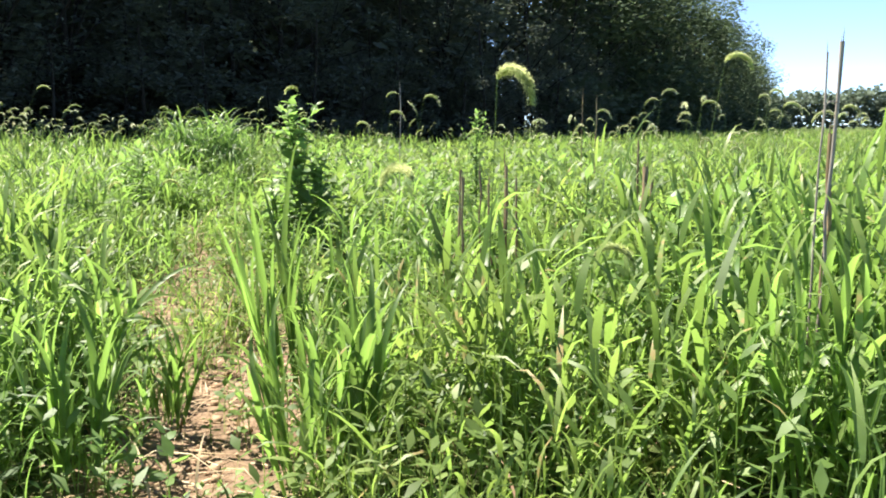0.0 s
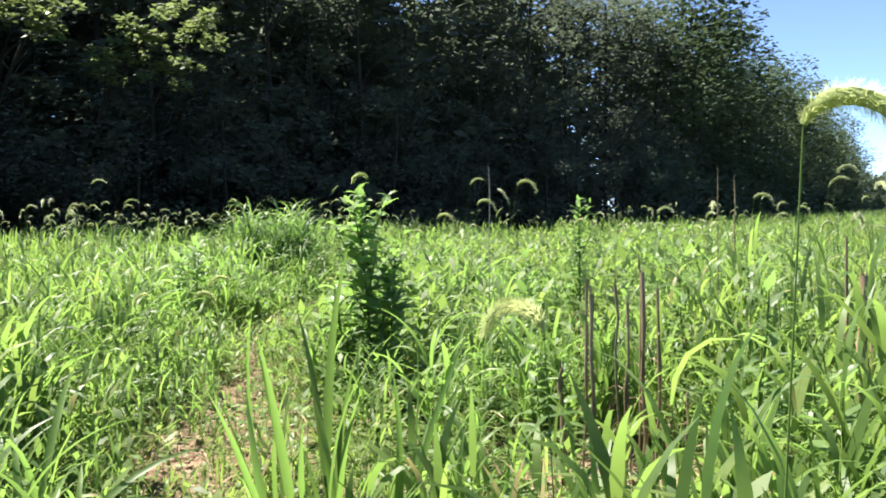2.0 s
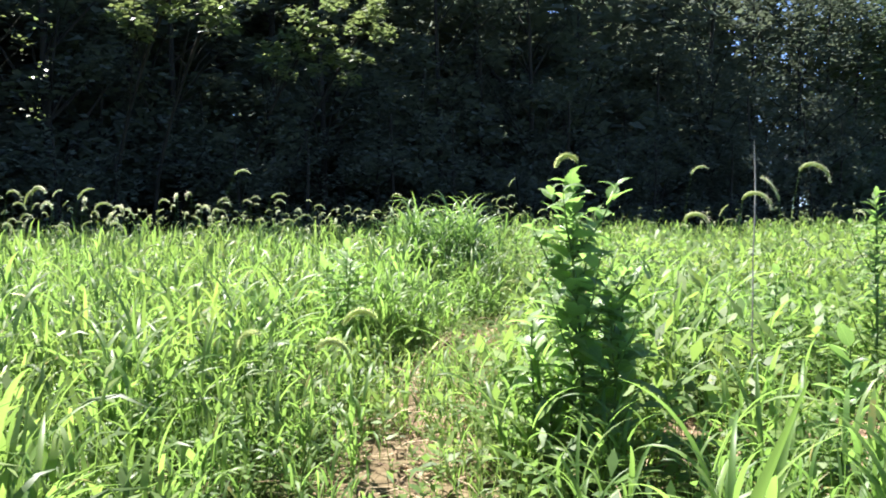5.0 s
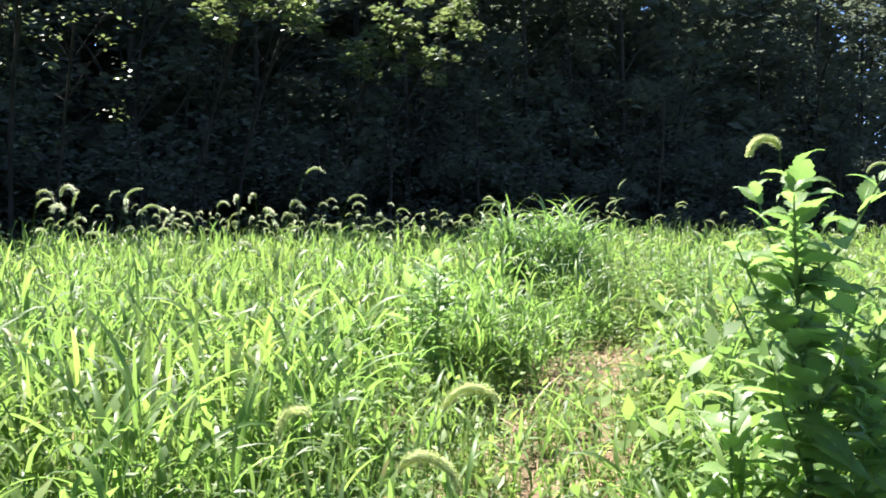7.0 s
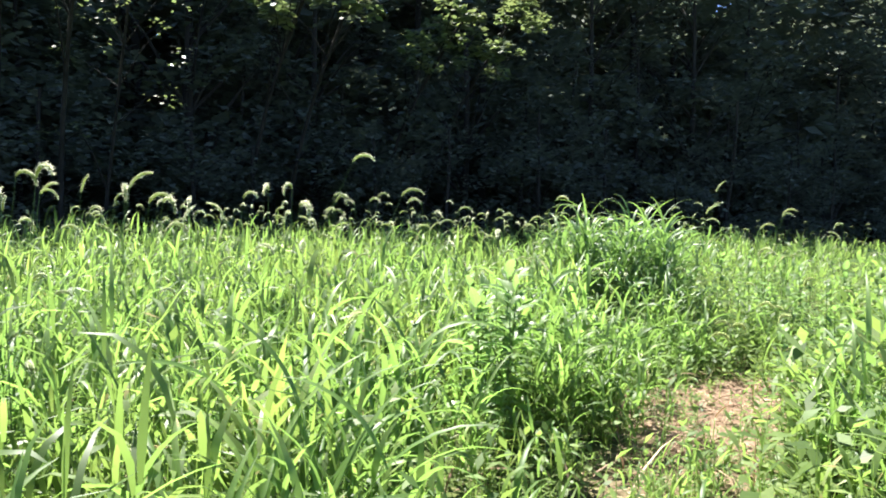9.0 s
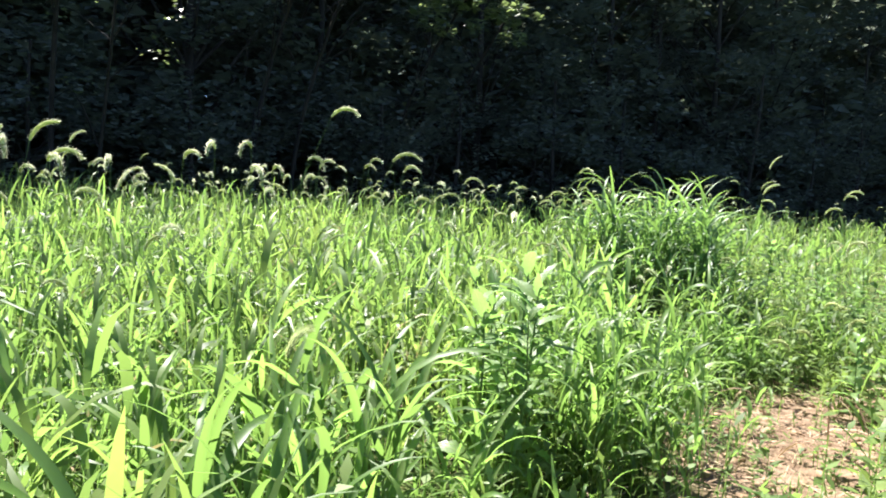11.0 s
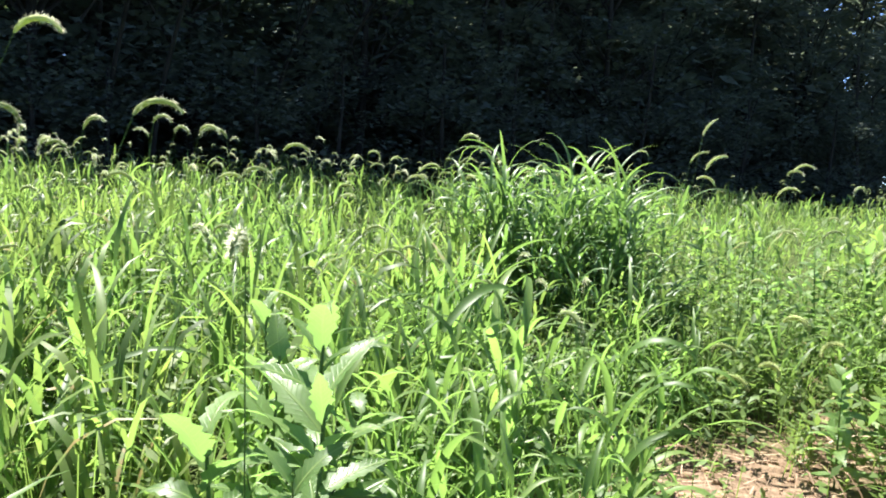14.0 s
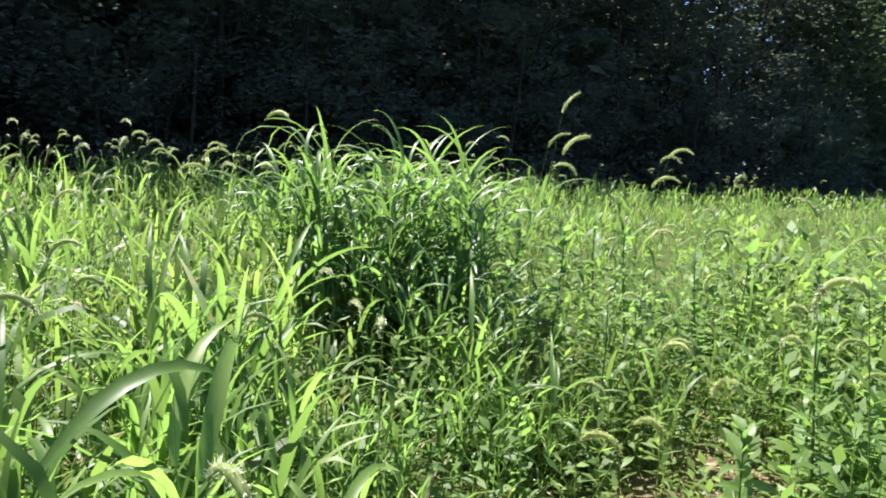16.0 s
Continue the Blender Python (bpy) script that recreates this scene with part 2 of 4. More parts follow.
def ribbons(soup, base, az, length, width, lean, bend, segs, kind="grass", roll=0.0, power=1.4, fold=0.0):
    """Bent leaf blades: base points, heading, length, width, first angle from the vertical, further bend, all arrays."""
    n = len(base)
    if n == 0:
        return
    s = np.linspace(0, 1, segs + 1)
    th = lean[:, None] + bend[:, None] * ((s[:-1] + s[1:]) / 2)[None] ** power
    ds = (length / segs)[:, None]
    hx = np.cos(az)[:, None]
    hy = np.sin(az)[:, None]
    step = np.stack([np.sin(th) * hx, np.sin(th) * hy, np.cos(th)], -1) * ds[..., None]
    spine = np.concatenate([np.zeros((n, 1, 3)), np.cumsum(step, 1)], 1) + base[:, None]
    tg = np.concatenate([th[:, :1], (th[:, 1:] + th[:, :-1]) / 2, th[:, -1:]], 1)
    nrm = np.stack([-np.cos(tg) * hx, -np.cos(tg) * hy, np.sin(tg)], -1)
    side = np.stack([-np.sin(az), np.cos(az), np.zeros(n)], -1)[:, None]
    rl = (roll * np.ones(n))[:, None, None] * (0.4 + s[None, :, None])
    sd = side * np.cos(rl) + nrm * np.sin(rl)
    up = nrm * np.cos(rl) - side * np.sin(rl)
    w = (width[:, None] * profile(kind, s)[None] / 2)[..., None]
    if fold:
        vs = np.stack([spine - sd * w + up * w * fold, spine, spine + sd * w + up * w * fold], 2)
        c = 3
    else:
        vs = np.stack([spine - sd * w, spine + sd * w], 2)
        c = 2
    idx = (np.arange(n) * (segs + 1) * c)[:, None, None] + (np.arange(segs) * c)[None, :, None] + np.arange(c - 1)[None, None]
    q = np.stack([idx, idx + 1, idx + c + 1, idx + c], -1)
    soup.add(vs, q)


def diamonds(soup, p, az, length, width, lean, roll):
    """Small flat leaves: foot, two flanks and tip."""
    n = len(p)
    d = np.stack([np.sin(lean) * np.cos(az), np.sin(lean) * np.sin(az), np.cos(lean)], -1)
    side = np.stack([-np.sin(az), np.cos(az), np.zeros(n)], -1)
    up = np.cross(d, side)
    sd = side * np.cos(roll)[:, None] + up * np.sin(roll)[:, None]
    mid = p + d * (length * 0.42)[:, None] + up * (length * 0.06)[:, None]
    w = sd * (width / 2)[:, None]
    soup.add(np.stack([p, mid + w, p + d * length[:, None], mid - w], 1), np.arange(4 * n).reshape(-1, 4))


def tube(soup, pts, radii, sides=6):
    """A round tapered rod along points."""
    pts = [Vector(p) for p in pts]
    vs, q = [], []
    for i, p in enumerate(pts):
        d = (pts[min(i + 1, len(pts) - 1)] - pts[max(i - 1, 0)]).normalized()
        a = d.orthogonal().normalized() if abs(d.z) < 0.9 else (Vector((1, 0, 0)) - d * d.x).normalized()
        b = d.cross(a)
        for k in range(sides):
            t = 2 * math.pi * k / sides
            vs.append(p + (a * math.cos(t) + b * math.sin(t)) * radii[i])
    for i in range(len(pts) - 1):
        for k in range(sides):
            j = (k + 1) % sides
            q.append((i * sides + k, i * sides + j, (i + 1) * sides + j, (i + 1) * sides + k))
    soup.add([tuple(v) for v in vs], q)


def part(name, mesh, parent, m=None, label=""):
    ob = new(name, mesh)
    ob.parent = parent
    if m is not None:
        ob.matrix_basis = m
    return tagged(ob, label) if label else ob


def thing(name, x, y, z, label, category, group="", turn=0.0, size=1.0):
    ob = new(name)
    ob.empty_display_size = 0.05
    ob.matrix_basis = pose(x, y, z, 0, 0, turn) @ Matrix.Scale(size, 4)
    return tagged(ob, label, category, group)


# ---------------------------------------------------------------- the plan
TRAIL = np.array([(-0.35, 1.0), (-0.68, 2.4), (-0.9, 3.4), (-1.45, 4.6), (-1.85, 6.4), (-2.05, 7.6), (-2.1, 8.8), (-1.95, 9.9), (-1.7, 10.6)])
WALK = np.array([(0.0, -1.0), (0.0, 0.0), (-0.06, 0.8), (-0.29, 1.8), (-1.0, 3.44), (-1.46, 4.3), (-1.92, 5.4), (-2.24, 6.85), (-2.2, 7.6)])
EDGE = np.array([(-40.0, -14.0), (-27.0, 4.0), (-16.5, 18.5), (-10.0, 27.5), (-1.0, 38.5), (7.0, 50.0), (15.0, 65.0), (26.0, 88.0), (42.0, 122.0), (62.0, 165.0), (98.0, 235.0)])


def off_line(x, y, line):
    d = np.full(np.shape(x), 1e9)
    for (ax, ay), (bx, by) in zip(line[:-1], line[1:]):
        t = np.clip(((x - ax) * (bx - ax) + (y - ay) * (by - ay)) / ((bx - ax) ** 2 + (by - ay) ** 2), 0, 1)
        d = np.minimum(d, np.hypot(x - ax - t * (bx - ax), y - ay - t * (by - ay)))
    return d


def in_woods(x, y):
    """Metres past the wood's edge, on its far side."""
    ex = np.interp(y, EDGE[:, 1], EDGE[:, 0])
    return (ex - x) * 0.8


def lumps(x, y, scale, shift=0.0):
    x, y = x * scale + shift, y * scale - shift
    return (np.sin(1.7 * x + 0.9 * y) + np.sin(-1.1 * x + 2.3 * y + 1.3) + np.sin(2.9 * x - 1.9 * y + 4.0) + np.sin(0.6 * x + 3.7 * y + 2.1)) / 4


def ground_z(x, y):
    return 0.018 * lumps(x, y, 2.1) + 0.012 * lumps(x, y, 6.0, 2.0)


def patch(x, y, cx, cy, rx, ry, wob, shift):
    d = np.hypot((x - cx) / rx, (y - cy) / ry) + wob * lumps(x, y, 4.0, shift)
    return np.clip((1.15 - d) / 0.3, 0, 1)


def bare(x, y):
    """1 on open soil, 0 in the standing grass."""
    d = off_line(x, y, TRAIL) + 0.1 * lumps(x, y, 3.1, 5.0)
    b = np.clip((0.4 - d) / 0.2, 0, 0.45)
    for spot in ((-2.1, 9.1, 0.46, 0.95, 0.18, 1.0), (-0.78, 2.85, 0.26, 0.85, 0.2, 3.0), (-1.6, 4.45, 0.16, 0.28, 0.25, 7.0), (-1.75, 6.85, 0.2, 0.4, 0.2, 2.0), (-1.8, 10.3, 0.14, 0.2, 0.2, 4.0), (0.25, 4.1, 0.4, 0.45, 0.25, 6.0), (0.1, 6.55, 0.5, 0.45, 0.25, 8.0), (-0.75, 6.7, 0.25, 0.25, 0.2, 9.0)):
        b = np.maximum(b, patch(x, y, *spot))
    return b


def leafy(x, y):
    """1 where broad-leaved weeds outgrow the grass."""
    a = np.clip((x - np.interp(y, TRAIL[:, 1], TRAIL[:, 0])) / 0.5, 0, 1) * np.clip((y - 4.6) / 1.2, 0, 1) * np.clip((19 - y) / 5, 0, 1) * np.clip((0.28 * y + 0.4 - x) / 1.0, 0, 1)
    return a * np.clip(0.75 + 0.5 * lumps(x, y, 1.1, 3.0), 0, 1)


def sward(x, y):
    """Height of the grass."""
    h = 0.66 + 0.09 * lumps(x, y, 1.3, 0.5) + 0.05 * lumps(x, y, 4.2)
    h = h + 0.13 * np.clip((-2.4 - x) / 0.8, 0, 1) + 0.07 * np.clip((y - 9) / 3, 0, 1)
    h = h * (1 - 0.58 * np.exp(-(((x - 0.2) / 0.5) ** 2 + ((y - 3.75) / 0.65) ** 2)))
    h = h * (1 - 0.45 * np.exp(-(((x + 2.75) / 0.42) ** 2 + ((y - 7.5) / 0.5) ** 2)))
    h = np.where(x > 0.55, h + 0.1, h)
    h = h + 0.16 * np.exp(-(((x - 1.35) / 0.6) ** 2 + ((y - 3.0) / 0.7) ** 2))
    near = off_line(x, y, TRAIL)
    h = h * np.clip(0.42 + 0.58 * near / 0.8, 0.4, 1)
    h = h * (1 - 0.5 * np.exp(-(((x + 2.6) / 0.65) ** 2 + ((y - 9.9) / 1.0) ** 2)))
    h = h * (1 - 0.5 * np.exp(-(((x + 0.7) / 0.45) ** 2 + ((y - 5.0) / 0.7) ** 2)))
    h = h * (1 - 0.6 * np.exp(-(((x - 0.05) / 0.42) ** 2 + ((y - 6.0) / 1.0) ** 2)))
    side = np.clip((x - np.interp(y, TRAIL[:, 1], TRAIL[:, 0])) / 1.2, 0, 1) * np.clip((y - 5.5) / 2, 0, 1)
    h = h * (1 - 0.22 * side)
    h = h * np.where(np.abs(x) < 1.2, np.clip((y - 0.55) / 1.35, 0.45, 1), 1)
    wk = off_line(x, y, WALK)
    return np.minimum(h, np.where(wk < 0.5, 0.5 + 0.45 * wk, 9))


# ---------------------------------------------------------------- the ground
def build_ground():
    def axis(lo, hi):
        near = np.arange(-9, 16.01, 0.19)
        return np.concatenate([-np.geomspace(-lo, 10, 26), near, np.geomspace(17, hi, 26)])
    xs, ys = axis(-1500, 1500), axis(-1500, 1500)
    gx, gy = np.meshgrid(xs, ys, indexing="ij")
    gz = ground_z(gx, gy) * np.clip(30 / (1 + np.hypot(gx, gy)), 0, 1)
    nx, ny = gx.shape
    i = (np.arange(nx - 1)[:, None] * ny + np.arange(ny - 1)[None]).ravel()
    s = Soup()
    s.add(np.stack([gx, gy, gz], -1), np.stack([i, i + ny, i + ny + 1, i + 1], -1))
    me = s.mesh("ground", SOIL)
    at = me.attributes.new("soil", "FLOAT", "POINT")
    at.data.foreach_set("value", bare(gx, gy).ravel().astype(np.float32))
    return tagged(new("ground", me), "tan crumbly soil of a weedy field with straw litter", "ground", kind="structure")


build_ground()


# ---------------------------------------------------------------- standing grass of the field
def scatter(x0, x1, y0, y1, per_m2, keep):
    n = int((x1 - x0) * (y1 - y0) * per_m2)
    x, y = uni(x0, x1, n), uni(y0, y1, n)
    k = RNG.random(n) < keep(x, y)
    return x[k], y[k]


def grass_field(name, label, cx, cy, each, spread, leaves, segs, wide, material, tall=1.0, culm_w=0.004, reach=(0.26, 0.44)):
    """Bunches of culms round the points cx, cy, leaning outwards, each culm with blades in two ranks along it."""
    s = Soup()
    cx, cy = np.repeat(cx, each), np.repeat(cy, each)
    own = np.repeat(uni(0.74, 1.2, len(cx) // each), each)
    broad = np.repeat(uni(0.6, 1.3, len(cx) // each), each)
    n = len(cx)
    ra, rr = uni(0, 2 * math.pi, n), spread * np.sqrt(RNG.random(n))
    x, y = cx + rr * np.cos(ra), cy + rr * np.sin(ra)
    h = sward(x, y) * own * uni(0.72, 1.1, n) * tall
    bz = ground_z(x, y)
    base = np.stack([x, y, bz], -1)
    az = ra + RNG.normal(0, 0.5, n)
    lean = np.abs(RNG.normal(0.0, 0.07, n)) + 0.02 + 0.16 * rr / spread
    culm = h * 0.8
    top = 0.16 * RNG.random(n)
    ribbons(s, base, az, culm, np.full(n, culm_w), lean, top, 2, "stem")
    tilt = lean + top * 0.4
    aim = np.stack([np.sin(tilt) * np.cos(az), np.sin(tilt) * np.sin(az), np.cos(tilt)], -1)
    rank = uni(0, 6.28, n)
    for k in range(leaves):
        f = np.clip((k + 0.8) / leaves * uni(0.82, 1.08, n), 0.08, 1)
        p = base + aim * (culm * f)[:, None]
        last = k == leaves - 1
        ln = np.clip(h * uni(*reach, n), 0.06, 0.34) * (0.85 if last else 1)
        first = uni(0.02, 0.3, n) if last else uni(0.22, 0.75, n)
        ribbons(s, p, rank + math.pi * k + uni(-0.6, 0.6, n), ln, wide * broad * uni(0.7, 1.2, n) * np.clip(h / 0.6, 0.5, 1.2), first, uni(0.3, 2.1, n), segs, "grass", uni(-0.6, 0.6, n), 1.5)
    ob = new(name, s.mesh(name, material))
    return tagged(ob, label, "grass", kind="stuff")


def view_near(x, y):
    """The stretch of field beside the walk."""
    a = (y > 0.9 + 0.25 * np.abs(x)) & (x < 0.62 * y + 0.7) & (x > -8.5) & (y < 13) & (in_woods(x, y) < 0)
    left = x > -1.5 - 1.25 * np.clip(y - 1.0, 0, 9)
    return a & left


nx_, ny_ = scatter(-8.5, 5.5, 0.9, 11.5, 12.0, lambda x, y: view_near(x, y) * (1 - 0.93 * bare(x, y)) * (1 - 0.6 * leafy(x, y)) * (1 - 0.6 * np.exp(-(((x + 1.7) / 0.7) ** 2 + ((y - 11.0) / 1.2) ** 2))) * np.clip(1.25 - 0.1 * off_line(x, y, WALK), 0.45, 1))
grass_field("meadow_grass", "tall green foxtail grass standing thick in the field", nx_, ny_, 12, 0.09, 6, 4, 0.0165, GRASS)
mx_, my_ = scatter(-19, 15, 5, 32, 4.0, lambda x, y: ((y > 11.5) | (x < -8.5) | (x > 0.62 * y + 0.7)) * (in_woods(x, y) < -0.5) * (x < 0.62 * y + 1.5) * (x > -3 - 1.3 * y) * (1 - 0.5 * leafy(x, y)) * np.clip(1.5 - 0.045 * np.hypot(x, y), 0.25, 1))
grass_field("meadow_grass_beyond", "sunlit green grass further across the field", mx_, my_, 8, 0.11, 4, 3, 0.02, GRASS, culm_w=0.006)
fx_, fy_ = scatter(-8, 75, 30, 150, 0.85, lambda x, y: (in_woods(x, y) < -1) * (x < 0.66 * y + 2) * np.clip(1.3 - y / 100, 0.12, 1))
grass_field("meadow_grass_distant", "pale green grass at the far end of the field", fx_, fy_, 4, 0.3, 3, 2, 0.06, GRASS, culm_w=0.02)
ox_, oy_ = scatter(-20, 18, -9, 26, 1.3, lambda x, y: (~view_near(x, y)) * ((x > 0.62 * y + 1.5) | (x < -3 - 1.3 * y) | (y < 5)) * (in_woods(x, y) < -0.5) * (off_line(x, y, WALK) > 0.5) * 1.0)
grass_field("meadow_grass_around", "green grass on the rest of the field", ox_, oy_, 6, 0.16, 3, 2, 0.035, GRASS, culm_w=0.008)
sx_, sy_ = scatter(-1.7, 1.9, 1.35, 3.1, 15, lambda x, y: (1 - 0.95 * bare(x, y)) * (off_line(x, y, WALK) > 0.3) * np.where(x > 0.5, 0.45, 1.0))
grass_field("meadow_grass_near", "lush green grass at the start of the trodden strip", sx_, sy_, 12, 0.09, 6, 4, 0.0165, GRASS, 1.05)


# ---------------------------------------------------------------- low broad-leaved herbs
def herb_carpet(name, label, x, y, tall, leaf, count, segs):
    s = Soup()
    n = len(x)
    h = np.minimum(sward(x, y), 0.75) * uni(0.5, 1.05, n) * tall
    base = np.stack([x, y, ground_z(x, y)], -1)
    az = uni(0, 6.28, n)
    lean = np.abs(RNG.normal(0, 0.2, n))
    ribbons(s, base, az, h, np.full(n, 0.005), lean, np.zeros(n), 1, "stem")
    aim = np.stack([np.sin(lean) * np.cos(az), np.sin(lean) * np.sin(az), np.cos(lean)], -1)
    lf = leaf * (0.62 + 0.45 * leafy(x, y))
    for k in range(count):
        f = 0.25 + 0.78 * (k + 1) / count
        p = base + aim * (h * min(f, 1))[:, None]
        out = uni(0.9, 1.5, n) * (0.55 if k == count - 1 else 1)
        ribbons(s, p, az + 2.4 * k + uni(-0.5, 0.5, n), lf * uni(0.6, 1.3, n), lf * uni(0.36, 0.5, n), out, uni(-0.1, 0.8, n), segs, "ovate", uni(-0.5, 0.5, n))
    return tagged(new(name, s.mesh(name, HERB)), label, "weeds", kind="stuff")


def herb_density(x, y):
    right = np.clip((x - np.interp(y, TRAIL[:, 1], TRAIL[:, 0])) / 0.6, 0, 1)
    b = bare(x, y)
    edge = np.clip(1.4 - off_line(x, y, TRAIL) / 0.8, 0, 1)
    return view_near(x, y) * np.clip(0.12 + 0.2 * (x < -2.6) + 0.6 * right * (0.4 + 0.6 * np.clip((y - 5) / 3, 0, 1)) + 0.5 * edge, 0, 1) * (1 - 0.8 * b)


hx_, hy_ = scatter(-8.5, 5.5, 1.2, 14, 80, herb_density)
herb_carpet("broadleaf_weeds", "low bright green broad-leaved weeds among the grass", hx_, hy_, 0.92, 0.1, 7, 2)
hx_, hy_ = scatter(-3, 5, 4.6, 18, 55, lambda x, y: leafy(x, y) * (1 - bare(x, y)))
herb_carpet("leafy_weeds_beyond", "leafy green broad-leaved weeds across the field", hx_, hy_, 1.1, 0.13, 7, 2)
hx_, hy_ = scatter(-6, 5, 1.2, 12, 90, lambda x, y: view_near(x, y) * np.clip(1.6 - off_line(x, y, TRAIL) / 0.7, 0, 1) * (1 - 0.5 * bare(x, y)))
herb_carpet("ground_herbs", "small creeping weeds on the open soil", hx_, hy_, 0.3, 0.06, 8, 2)


hx_, hy_ = scatter(-1.5, 1.5, 1.65, 2.7, 34, lambda x, y: 1 - bare(x, y))
herb_carpet("start_weeds", "bright broad-leaved weeds low in the grass", hx_, hy_, 0.85, 0.1, 7, 3)
hx_, hy_ = scatter(-2.9, -0.4, 9.7, 12.4, 80, lambda x, y: 1 - 0.8 * bare(x, y))
herb_carpet("clump_foot_weeds", "dense small-leaved weeds at the foot of the grass clump", hx_, hy_, 1.1, 0.1, 12, 2)


def litter():
    s = Soup()
    x, y = scatter(-6, 4, 1.2, 12, 320, lambda x, y: view_near(x, y) * np.clip(0.06 + bare(x, y) * 0.9 + 0.35 * (off_line(x, y, TRAIL) < 0.9), 0, 1))
    n = len(x)
    p = np.stack([x, y, ground_z(x, y) + uni(0.004, 0.02, n)], -1)
    ribbons(s, p, uni(0, 6.28, n), uni(0.04, 0.2, n), uni(0.002, 0.007, n), uni(1.42, 1.62, n), uni(-0.15, 0.2, n), 2, "stem", uni(-0.5, 0.5, n))
    tagged(new("straw_litter", s.mesh("straw_litter", STRAW)), "dry tan straw and stems lying on the soil", "straw", kind="stuff")


litter()


def clods():
    s = Soup()
    x, y = scatter(-3.2, 0.6, 1.6, 11, 330, lambda x, y: bare(x, y) ** 2 * view_near(x, y))
    n = len(x)
    size = 0.004 + 0.02 * RNG.random(n) ** 3
    c = np.stack([x, y, ground_z(x, y) + 0.002], -1)
    box = np.array([(i, j, k) for i in (-1, 1) for j in (-1, 1) for k in (-1, 1)], float)
    v = c[:, None] + box[None] * size[:, None, None] * uni(0.5, 1.0, n * 24).reshape(n, 8, 3) * np.array([1, 1, 0.65])
    q = np.array([(0, 1, 3, 2), (4, 6, 7, 5), (0, 4, 5, 1), (2, 3, 7, 6), (0, 2, 6, 4), (1, 5, 7, 3)])
    s.add(v, (np.arange(n) * 8)[:, None, None] + q[None])
    tagged(new("soil_clods", s.mesh("soil_clods", CLOD)), "small crumbs of dry tan soil", "soil", kind="stuff")


clods()


def thatch():
    s = Soup()
    x, y = scatter(-7, 5, 1.2, 12, 34, lambda x, y: view_near(x, y) * 1.0)
    n = len(x)
    p = np.stack([x, y, ground_z(x, y) + uni(0.0, 0.06, n)], -1)
    ribbons(s, p, uni(0, 6.28, n), uni(0.12, 0.42, n), uni(0.004, 0.011, n), uni(0.2, 1.2, n), uni(0.6, 2.2, n), 4, "grass", uni(-0.7, 0.7, n))
    tagged(new("dry_blades", s.mesh("dry_blades", STRAW)), "dry tan grass blades low among the green", "dry grass", kind="stuff")


thatch()


# ---------------------------------------------------------------- single grass shoots, tufts and the tall clump
def shoot_mesh(name, h, leaves, length, wide, material, arch=1.0, start=0.15, first=(0.15, 0.5), power=1.4):
    s = Soup()
    one = np.ones(1)
    l0, b0 = 0.06 * one, 0.12 * one
    ribbons(s, np.zeros((1, 3)), 0 * one, h * one * 0.8, 0.006 * one, l0, b0, 4, "stem", fold=0.6)
    for k in range(leaves):
        f = start + (1 - start) * (k + 0.5) / leaves
        p = np.array([[math.sin(0.09) * f * h * 0.8, 0, math.cos(0.09) * f * h * 0.8]])
        ln = length * RNG.uniform(0.7, 1.15)
        ribbons(s, p, one * (k * 3.0 + RNG.uniform(-0.7, 0.7)), ln * one, wide * RNG.uniform(0.8, 1.15) * one, RNG.uniform(*first) * one, arch * RNG.uniform(0.8, 2.2) * one, 8, "grass", RNG.uniform(-0.5, 0.5) * one, power, 0.3)
    return s.mesh(name, material)


RNG = np.random.default_rng(101)
CLUMP_SHOOTS = [shoot_mesh("grass_shoot", h, 9, 0.4, 0.019, CLUMP, 1.6, 0.25, (0.1, 0.4), 1.6) for h in (0.86, 0.9, 0.94, 0.98, 1.0, 1.03, 1.06, 1.1)]
UPRIGHT_SHOOTS = [shoot_mesh("grass_shoot", RNG.uniform(0.42, 0.6), 6, 0.36, 0.025, GRASS_ONE, 0.8, 0.1, (0.04, 0.24), 2.4) for _ in range(8)]
TALL_SHOOTS = [shoot_mesh("grass_shoot", RNG.uniform(0.75, 1.0), 7, 0.3, 0.022, GRASS_ONE, 1.0, 0.15, (0.04, 0.24), 2.2) for _ in range(6)]
TUFT_SHOOTS = [shoot_mesh("grass_shoot", RNG.uniform(0.5, 0.8), 5, 0.38, 0.022, GRASS_ONE, 0.9) for _ in range(8)]


def grass_tuft(x, y, count, spread, size, meshes, label, category="grass tuft", group="", name="grass_tuft", splay=16):
    t = thing(name, x, y, float(ground_z(x, y)), label, category, group)
    for i in range(count):
        r = spread * math.sqrt(RNG.random())
        a = RNG.uniform(0, 360)
        out = splay * (r / max(spread, 1e-3)) + RNG.uniform(-3, 5)
        ca, sa = math.cos(radians(a)), math.sin(radians(a))
        m = pose(r * ca, r * sa, 0) @ Matrix.Rotation(radians(out), 4, Vector((-sa, ca, 0))) @ pose(0, 0, 0, 0, 0, RNG.uniform(0, 360)) @ Matrix.Scale(size * RNG.uniform(0.75, 1.08), 4)
        part("shoot", meshes[i % len(meshes)], t, m)
    return t


